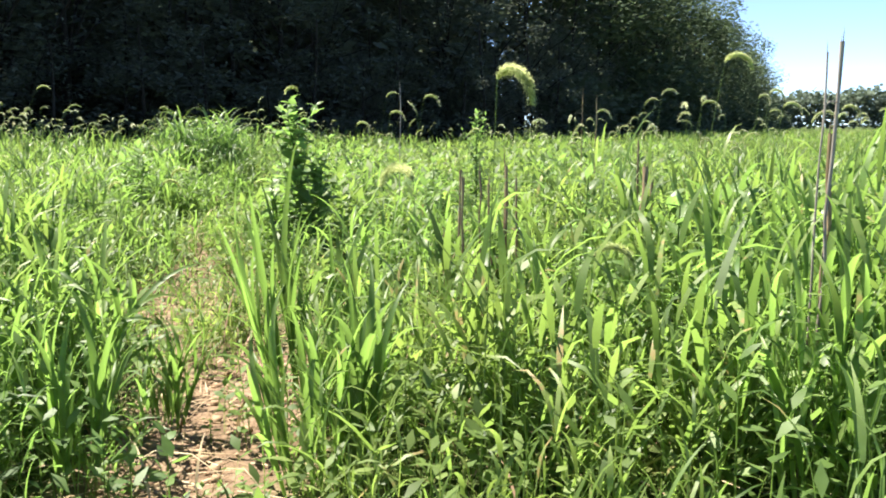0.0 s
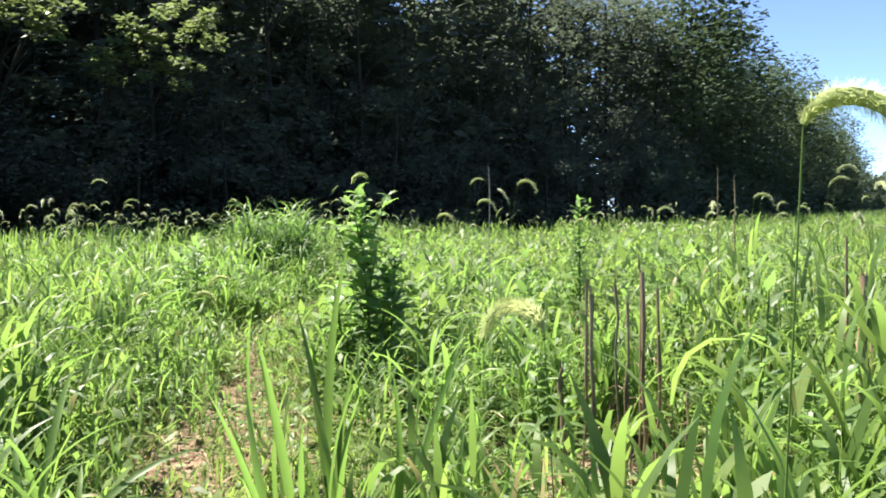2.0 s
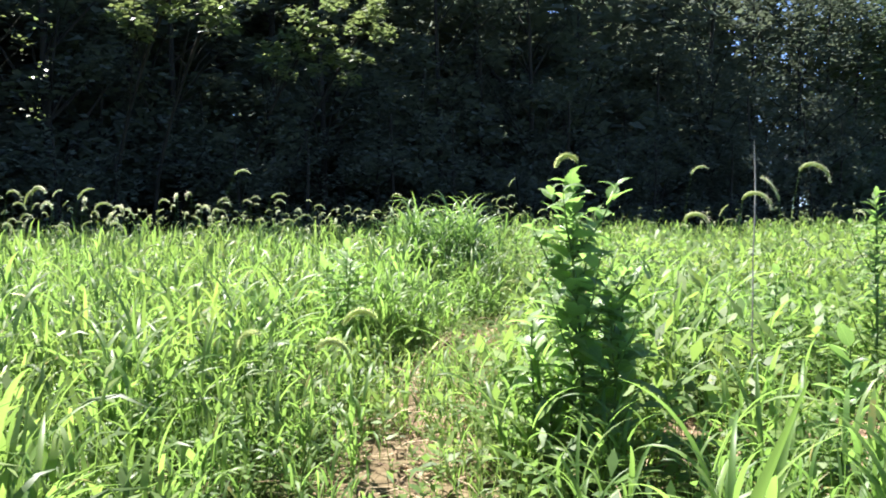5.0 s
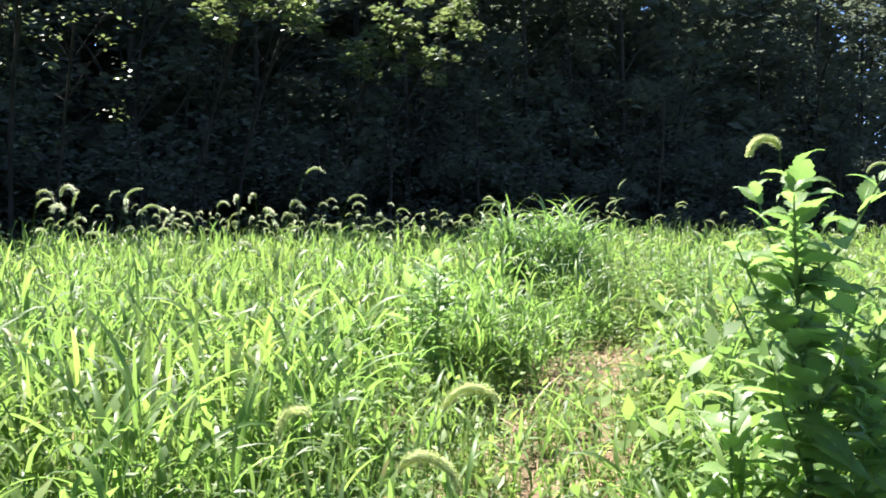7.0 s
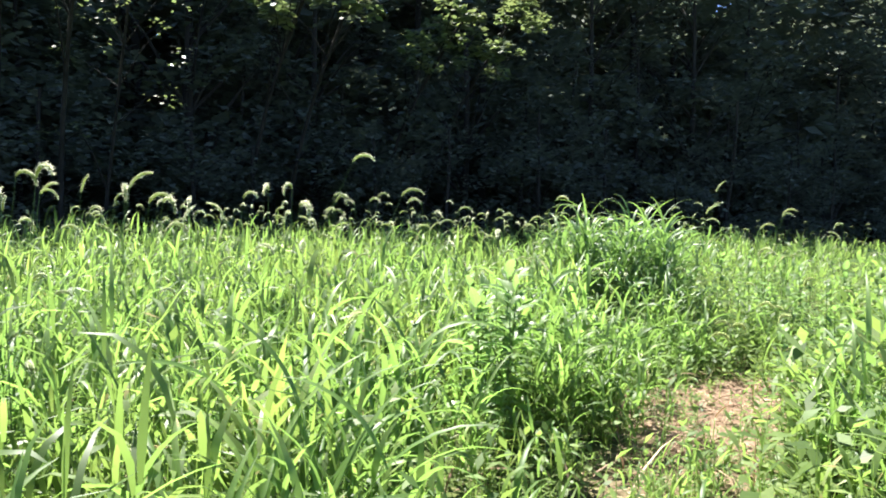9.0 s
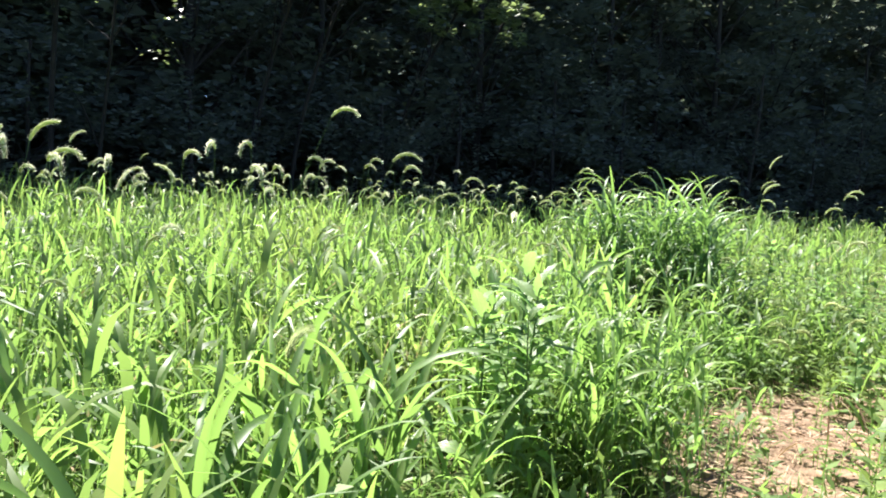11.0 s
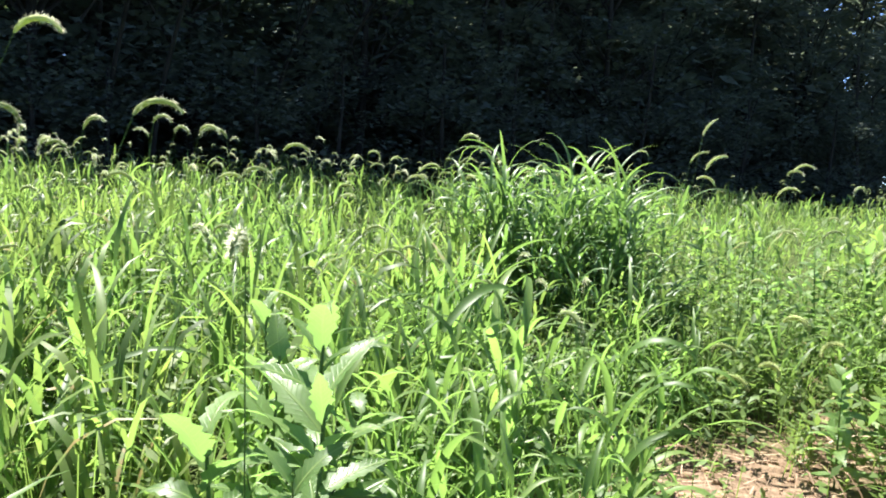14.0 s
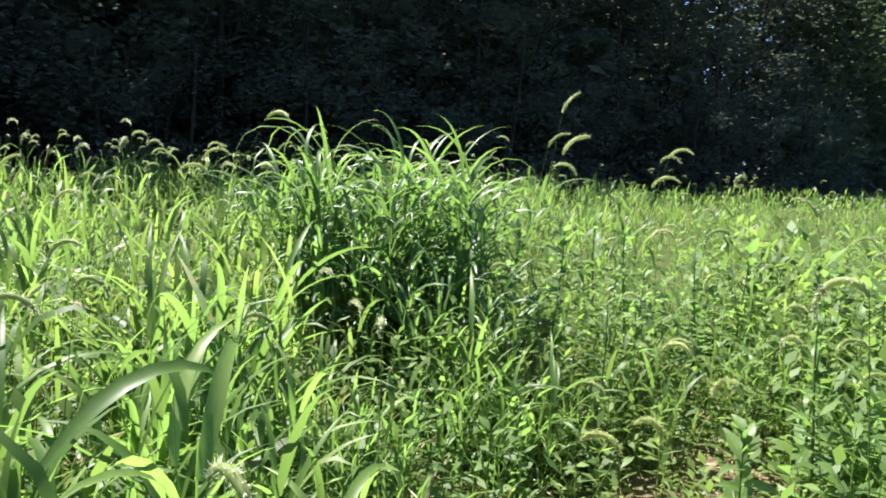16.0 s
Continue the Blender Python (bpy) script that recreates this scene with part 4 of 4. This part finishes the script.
weed(-0.97, 5.5, 1.15, 0.24, 64, "tall dark green weed with long pointed leaves", BROAD + WIDE, 11, 0.06, narrow_top=0.5, spread=0.5)
weed(-0.88, 5.62, 0.8, 0.22, 26, "dark green weed with long pointed leaves behind a taller one", WIDE, 2, 0.05)
weed(-1.1, 5.42, 0.66, 0.2, 30, "pale green weed with long leaves beside a taller one", BROAD + WIDE, 1)
weed(-0.82, 5.54, 0.84, 0.22, 32, "dark green weed with long pointed leaves beside a taller one", WIDE, 3, 0.05)
weed(-0.12, 5.3, 0.62, 0.17, 18, "pale green weed with broad leaves", OVATE, 2, 0.3)
weed(0.27, 6.95, 1.1, 0.18, 60, "slim upright green weed with narrow leaves", LANCE, 8)
weed(-2.81, 7.7, 0.8, 0.24, 26, "bushy green weed with long toothed leaves", LANCE, 3, 0.25, narrow_top=0.6)
weed(-2.69, 7.47, 0.8, 0.22, 24, "bushy green weed with long toothed leaves", LANCE, 2, 0.25, narrow_top=0.6)
weed(-2.87, 7.5, 0.72, 0.22, 22, "bushy green weed with long toothed leaves", LANCE, 1, 0.25, narrow_top=0.6)
weed(-3.02, 7.95, 0.72, 0.2, 20, "broad weed with toothed green leaves in the grass", LOBED, 1, 0.25)
weed(-3.22, 8.25, 0.74, 0.19, 20, "broad weed with toothed green leaves in the grass", LOBED, 1, 0.25)
weed(1.08, 2.28, 0.52, 0.2, 18, "pale weed with broad leaves low in the grass", LOBED, 0, 0.3)
weed(0.92, 1.95, 0.42, 0.2, 16, "pale weed with broad leaves low in the grass", OVATE, 0, 0.25)
weed(0.7, 2.2, 0.55, 0.17, 18, "broad-leaved green weed low in the grass", OVATE, 1, 0.25)
weed(0.62, 5.02, 0.72, 0.16, 18, "broad-leaved green weed with a lime green tip", OVATE, 1, 0.25)
weed(0.66, 3.85, 0.8, 0.17, 22, "broad-leaved green weed beside dead stalks", LOBED, 1, 0.25)
weed(0.62, 2.62, 0.55, 0.18, 14, "broad-leaved green weed low in the grass", OVATE, 0, 0.25)
weed(0.3, 2.75, 0.5, 0.17, 14, "broad-leaved green weed low in the grass", OVATE, 0, 0.25)
for x, y, h in ((0.78, 2.72, 0.62), (1.02, 2.95, 0.66), (1.25, 2.72, 0.6), (1.2, 3.3, 0.68), (0.6, 3.0, 0.5), (1.42, 3.15, 0.66), (0.9, 3.25, 0.6), (1.3, 2.45, 0.5)):
    weed(x, y, h + 0.12, RNG.uniform(0.15, 0.2), 18, "broad-leaved green weed among tall grass", OVATE if h < 0.63 else LOBED, 1, 0.3)
weed(-1.50, 7.9, 0.50, 0.15, 16, "broad-leaved green weed beside bare soil", OVATE, 1, 0.25)
weed(-1.25, 7.0, 0.42, 0.14, 15, "broad-leaved green weed beside bare soil", OVATE, 2, 0.2)
weed(-0.78, 6.3, 0.6, 0.16, 18, "broad-leaved green weed beside a tall one", OVATE, 2, 0.2)
weed(-2.05, 11.1, 0.66, 0.13, 20, "pale green leafy weed near the grass clump", OVATE, 2, 0.3)
for x, y, h in ((-2.4, 11.3, 0.8), (-2.1, 11.65, 0.76), (-1.8, 11.35, 0.7), (-2.6, 10.95, 0.66), (-1.5, 11.9, 0.72), (-2.25, 12.1, 0.8)):
    weed(x, y, h, RNG.uniform(0.14, 0.17), 26, "pale green leafy weed near the grass clump", OVATE, 1, 0.2)
weed(-0.75, 4.55, 0.3, 0.12, 10, "small broad-leaved weed on the trodden strip", OVATE, 0, 0.2)
weed(0.85, 2.35, 0.42, 0.15, 14, "broad-leaved green weed low in the grass", OVATE, 1, 0.2)
weed(0.55, 3.1, 0.62, 0.13, 12, "thin weed with a bright lime leaf", OVATE, 0, 0.3)
for i in range(22):
    x, y = RNG.uniform(-2.35, -0.6), RNG.uniform(9.6, 13.2)
    weed(x, y, RNG.uniform(0.42, 0.68), RNG.uniform(0.11, 0.16), int(RNG.integers(18, 26)), "green leafy weed near the grass clump", OVATE if RNG.random() < 0.5 else LANCE, int(RNG.integers(0, 2)), 0.08)
for i in range(70):
    while True:
        x, y = RNG.uniform(-5, 4), RNG.uniform(2.5, 14.5)
        if view_near(x, y) and off_line(x, y, WALK) > 0.9 and (x > np.interp(y, TRAIL[:, 1], TRAIL[:, 0]) + 0.3 or RNG.random() < 0.06):
            break
    weed(x, y, RNG.uniform(0.4, 0.72), RNG.uniform(0.09, 0.145), int(RNG.integers(12, 22)), "green leafy weed standing among grass", OVATE if RNG.random() < 0.6 else LANCE, int(RNG.integers(0, 2)), 0.2)

RNG = np.random.default_rng(105)
for i in range(60):
    while True:
        x, y = RNG.uniform(-5, 3), RNG.uniform(2.0, 10.5)
        d = off_line(x, y, TRAIL)
        if view_near(x, y) and 0.3 < d < 1.6 and (x < -0.1 or y > 3.2) and off_line(x, y, WALK) > 0.45 and math.hypot(x - 0.25, y - 3.8) > 0.75:
            break
    grass_tuft(x, y, int(RNG.integers(6, 11)), 0.05, min(1.05, float(sward(x, y)) / 0.66 + 0.15), TUFT_SHOOTS, "tuft of broad green grass blades", group="grass tufts")


# ---------------------------------------------------------------- dead stalks
def dead_stalk(x, y, height, thick, lean=2.0, turn=0.0, label="broken brown dead stalk standing in grass", material=None, straight=False):
    t = thing("dead_stalk", x, y, float(ground_z(x, y)) - 0.01, label, "dead stalk", "dry stubble", turn)
    skin = material or DEAD
    tip_over = pose(0, 0, 0, 0, lean, 0)
    r = random.Random(int(x * 1000 + y * 77))
    slant, slant2 = r.uniform(-0.03, 0.03) * height, r.uniform(-0.03, 0.03) * height
    if straight:
        slant = slant2 = 0.0
    steps = [0, 0.12, 0.25, 0.4, 0.52, 0.64, 0.76, 0.88, 1]
    pts = [(r.uniform(-1, 1) * 0.35 * thick + (0.003 if straight else 0.007) * math.sin(3 * f + x) + slant * f * f, r.uniform(-1, 1) * 0.5 * thick + slant2 * f, f * height) for f in steps]
    s = Soup()
    tube(s, pts, [thick * 0.5 * r.uniform(0.62, 1.1) * (1 - (0.12 if straight else 0.35) * f) for f in steps], 7)
    part("stem", s.mesh("stalk_stem", skin), t, tip_over)
    top = Vector(pts[-1])
    for k in range(3):
        a = r.uniform(0, 6.28)
        o = Vector((math.cos(a), math.sin(a), 0)) * thick * 0.3
        s = Soup()
        tube(s, [top + o * 0.5 - Vector((0, 0, 0.05 * height)), top + o + Vector((0, 0, r.uniform(0.01, 0.05)))], [thick * 0.14, thick * 0.04], 4)
        part("splinter", s.mesh("stalk_splinter", skin), t, tip_over)
    for k in range(r.randrange(1, 4)):
        f = r.uniform(0.3, 0.95)
        a = r.uniform(0, 6.28)
        p = Vector(pts[int(f * 8)])
        q = p + Vector((math.cos(a) * 0.06, math.sin(a) * 0.06, r.uniform(-0.08, 0.04)))
        s = Soup()
        tube(s, [p, p.lerp(q, 0.5) + Vector((0, 0, 0.015)), q], [thick * 0.16, thick * 0.12, thick * 0.05], 4)
        part("twig", s.mesh("stalk_twig", skin), t, tip_over)
    return t


for x, y, h, w, ln, tr in ((0.03, 3.88, 0.5, 0.02, 3, 200), (0.055, 3.62, 0.82, 0.012, 2, 40), (0.085, 3.54, 0.8, 0.018, 3, 100), (0.165, 3.62, 0.82, 0.011, 1, 250), (0.185, 3.66, 0.76, 0.014, 1, 10), (0.3, 4.16, 0.86, 0.01, 1, 60),
                           (0.325, 4.15, 0.8, 0.02, 1, 170), (0.35, 4.1, 0.75, 0.018, 1, 0), (0.12, 3.7, 0.45, 0.016, 8, 300), (0.42, 3.85, 0.42, 0.014, 6, 90), (0.24, 3.8, 0.5, 0.012, 4, 130)):
    dead_stalk(x, y, h, w, ln, tr, straight=True)
for x, y, h, w, ln, tr in ((0.85, 3.62, 0.84, 0.032, 2, 0), (0.93, 3.66, 0.78, 0.024, 2, 120), (0.88, 3.74, 0.95, 0.011, 1, 200), (0.96, 5.8, 1.24, 0.008, 1, 90), (1.06, 5.9, 1.2, 0.011, 1, 40)):
    dead_stalk(x, y, h, w, ln, tr, straight=True)
for x, y, h, w, ln, tr in ((-0.72, 6.0, 0.5, 0.026, 76, -50), (-0.45, 6.25, 0.55, 0.022, 84, 20), (-0.1, 6.5, 0.6, 0.026, 86, 160), (0.2, 6.4, 0.5, 0.02, 80, -30), (0.3, 6.85, 0.6, 0.024, 87, 190), (0.55, 7.1, 0.5, 0.02, 78, 60), (0.3, 3.75, 0.5, 0.022, 84, 150), (0.05, 3.6, 0.45, 0.026, 70, 30)):
    dead_stalk(x, y, h, w, ln, tr, "fallen brown dead stalk lying on bare soil")
dead_stalk(0.96, 2.07, 1.2, 0.014, 0, 80, "tall bare grey stalk rising above the grass", GREY, True)
dead_stalk(-0.33, 6.27, 1.31, 0.007, 1, 60, "thin bare stalk rising above the grass", GREY, True)
dead_stalk(0.94, 2.09, 1.18, 0.0065, 0, 200, "thin bare stalk rising above the grass", GREY, True)
dead_stalk(0.975, 2.1, 0.98, 0.015, 0, 20, "split brown dead stalk beside a taller grey one", None, True)



# ---------------------------------------------------------------- trees
def crown_mesh(name, clumps, leaves, rad, leaf, material, segs):
    """Leaves in uneven clumps. clumps: centres and radii."""
    s = Soup()
    for (cx, cy, cz, cr) in clumps:
        n = int(leaves * cr ** 2 / rad ** 2)
        d = RNG.normal(0, 1, (n, 3))
        d /= np.linalg.norm(d, axis=1)[:, None]
        p = d * (cr * uni(0.3, 1.1, n) ** 0.7)[:, None] * np.array([1, 1, 0.7]) + np.array([cx, cy, cz])
        p[:, 2] = np.maximum(p[:, 2], 0.12)
        lz = leaf * uni(0.6, 1.3, n)
        diamonds(s, p, np.arctan2(d[:, 1], d[:, 0]) + uni(-1.2, 1.2, n), lz, lz * uni(0.55, 0.85, n), uni(1.1, 2.05, n), uni(-0.6, 0.6, n))
    return s.mesh(name, material)


def tree_kind(height, spread, clear_to, count, leaf, leaves, lean=0.0, seed=0, segs=2, slim=0.009, skin=None, lump=0.27):
    r = random.Random(seed)
    t = Soup()
    line = [(lean * f * f * height + 0.1 * math.sin(4 * f + seed), 0.1 * math.cos(3 * f + seed), f * height * 0.9) for f in np.linspace(0, 1, 8)]
    tube(t, line, [slim * height * (1 - 0.85 * f) + 0.03 for f in np.linspace(0, 1, 8)], 9)
    clumps = []
    for i in range(count):
        f = r.random() ** 0.9
        z = clear_to + (height - clear_to) * f
        half = spread * math.sqrt(max(0.08, 1 - ((f - 0.35) / 0.68) ** 2)) * r.uniform(0.3, 1.0)
        a = r.uniform(0, 2 * math.pi)
        cr = r.uniform(0.55, 1.25) * spread * lump
        c = (half * math.cos(a) + lean * (z / (0.9 * height)) ** 2 * height, half * math.sin(a), z, cr)
        clumps.append(c)
        if i % 3 == 0:
            k = min(6, max(1, int((z - 0.12 * height) / (height * 0.9) * 7)))
            root = Vector(line[k])
            tip = Vector(c[:3])
            mid = root.lerp(tip, 0.55) + Vector((0, 0, 0.07 * (tip - root).length))
            q = 0.005 * height * (1.1 - k / 8)
            tube(t, [root, mid, tip], [q, q * 0.6, q * 0.2], 5)
    return t.mesh("tree_trunk", BARK), crown_mesh("tree_crown", clumps, leaves, spread * 0.27, leaf, skin or TREE_LEAF, segs)


RNG = np.random.default_rng(106)
TREES = [tree_kind(14.5, 4.6, 2.4, 66, 0.19, 100, 0.02, 1), tree_kind(13.5, 5.0, 1.8, 70, 0.19, 98, -0.02, 2), tree_kind(15.5, 4.2, 2.8, 64, 0.19, 100, 0.03, 3), tree_kind(12, 4.4, 1.2, 66, 0.19, 100, 0.0, 4)]
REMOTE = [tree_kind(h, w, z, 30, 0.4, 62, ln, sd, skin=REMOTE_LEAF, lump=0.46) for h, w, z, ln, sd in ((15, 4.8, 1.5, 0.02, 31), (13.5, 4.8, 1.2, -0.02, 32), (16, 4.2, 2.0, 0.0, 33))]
INNER = [tree_kind(13.0, 4.4, 2.0, 44, 0.55, 44, 0.02, 11, 1), tree_kind(12.5, 4.4, 1.2, 44, 0.55, 44, -0.02, 12, 1)]
SHRUBS = [tree_kind(4.6, 2.4, 0.2, 30, 0.17, 85, 0.05, 7), tree_kind(6.2, 2.5, 0.3, 36, 0.18, 85, -0.04, 8), tree_kind(3.4, 2.2, 0.1, 26, 0.16, 85, 0.0, 9)]
THICKET = [tree_kind(6.4, 2.6, 0.2, 30, 0.3, 70, 0.03, 17, 1), tree_kind(7.4, 2.6, 0.3, 32, 0.3, 70, -0.03, 18, 1)]


def plant_tree(x, y, pair, turn, size, label, name="tree", category="tree", group="wood edge trees"):
    t = thing(name, x, y, 0, label, category, group, turn, size)
    part("trunk", pair[0], t, None, "dark furrowed bark")
    part("crown", pair[1], t)
    return t


def along(d):
    """A point d metres along the wood's edge, and its heading."""
    for a, b in zip(EDGE[:-1], EDGE[1:]):
        ln = math.hypot(*(b - a))
        if d <= ln:
            return a + (b - a) * d / ln, (b - a) / ln
        d -= ln
    return EDGE[-1], (EDGE[-1] - EDGE[-2]) / ln


def beside(d, gap, wander, r):
    p, h = along(d)
    return Vector(p) + Vector((-h[1], h[0])) * (gap + r.uniform(-0.7, 0.7)) + Vector(h) * r.uniform(-wander, wander)


# leaning trees added only to hold the sunlit boughs out before the wood
BOUGH_TREES = [tree_kind(7.4, 1.5, 5.5, 17, 0.23, 95, 0.78, 21, 2, 0.005, SUN_TINT_LEAF, 0.19), tree_kind(8.0, 1.7, 5.8, 19, 0.23, 95, 0.7, 22, 2, 0.005, SUN_TINT_LEAF, 0.19), tree_kind(7.6, 2.8, 3.6, 22, 0.15, 44, 0.7, 23, 2, 0.004, SUN_TINT_LEAF, 0.17)]
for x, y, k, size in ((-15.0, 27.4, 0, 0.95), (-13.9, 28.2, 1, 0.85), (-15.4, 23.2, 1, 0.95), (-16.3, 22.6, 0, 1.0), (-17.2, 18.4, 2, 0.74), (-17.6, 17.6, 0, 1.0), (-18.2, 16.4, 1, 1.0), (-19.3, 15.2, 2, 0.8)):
    plant_tree(x, y, BOUGH_TREES[k], -37, size, "slender leaning tree added to hold boughs with sunlight put into the leaf colour", "bough_tree", "tree", "young trees")


r = random.Random(3)
d = 14.0
while d < 240:
    far = d > 92
    q = beside(d, 4.0, 1.2, r)
    plant_tree(q.x, q.y, REMOTE[r.randrange(3)] if far else TREES[r.randrange(4)], r.uniform(0, 360), r.uniform(0.9, 1.1) * (1.22 if far else 1 if d > 72 else 0.86), "dark green broad-leaved tree at the wood's edge")
    for gap in (8.0, 13.0):
        q = beside(d, gap, 1.5, r)
        if not far or (d < 150 and gap < 9):
            plant_tree(q.x, q.y, INNER[r.randrange(2)], r.uniform(0, 360), r.uniform(0.9, 1.15) * (1.35 if d < 66 else 1.22), "dark broad-leaved tree inside the wood")
    d += 4.6 if not far else 6.0 + (d - 92) * 0.04
d = 20.0
while d < 95:
    for gap, pool in ((1.2, SHRUBS), (4.2, THICKET)):
        q = beside(d, gap, 1.2, r)
        plant_tree(q.x, q.y, pool[r.randrange(len(pool))], r.uniform(0, 360), r.uniform(0.85, 1.15), "dark shrub under the trees of the wood", "shrub", "shrub", "understorey shrubs")
    d += 2.7 if d < 75 else 4.0


def far_woods(name, label, line, height, depth, per_m, leaf, skin=None):
    s = Soup()
    for a, b in zip(line[:-1], line[1:]):
        a, b = np.array(a), np.array(b)
        ln = math.hypot(*(b - a))
        n = int(ln * per_m)
        u = RNG.random(n)
        h = (b - a) / ln
        back = np.array([-h[1], h[0]])
        dd = depth * RNG.random(n)
        p = a + (b - a) * u[:, None] + back * dd[:, None]
        k = u * ln
        top = height * (0.82 + 0.1 * np.sin(k / 4.1) + 0.08 * np.sin(k / 9.7 + 2) + 0.06 * np.sin(k / 2.3))
        z = top * (RNG.random(n) ** 0.7)
        diamonds(s, np.stack([p[:, 0], p[:, 1], z], -1), uni(0, 6.28, n), leaf * uni(0.6, 1.3, n), leaf * uni(0.5, 0.9, n), uni(0.6, 2.2, n), uni(-0.8, 0.8, n))
    return tagged(new(name, s.mesh(name, skin or FAR_LEAF)), label, "woods", kind="stuff")


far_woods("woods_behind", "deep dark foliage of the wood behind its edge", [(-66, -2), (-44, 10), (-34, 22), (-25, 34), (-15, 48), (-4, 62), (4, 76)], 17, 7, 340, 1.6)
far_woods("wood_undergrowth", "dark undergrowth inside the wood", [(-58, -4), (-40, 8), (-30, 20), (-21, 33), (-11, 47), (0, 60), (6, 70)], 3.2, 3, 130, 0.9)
far_woods("woods_beyond", "hazy green trees of the wood further along the field", [(11, 64), (22, 90), (38, 124), (58, 167), (94, 238)], 17.5, 12, 170, 0.7)
far_woods("woods_distant", "distant low line of green trees with haze put into their colour", [(95, 262), (180, 300), (330, 310), (520, 280)], 14.0, 14, 75, 1.9, HAZE_TINT_LEAF)
far_woods("woods_edge_undergrowth", "dark bushes along the foot of the far trees", [(8, 53), (16, 68), (27, 92), (43, 126), (63, 169), (99, 240)], 4.2, 2, 90, 0.8)
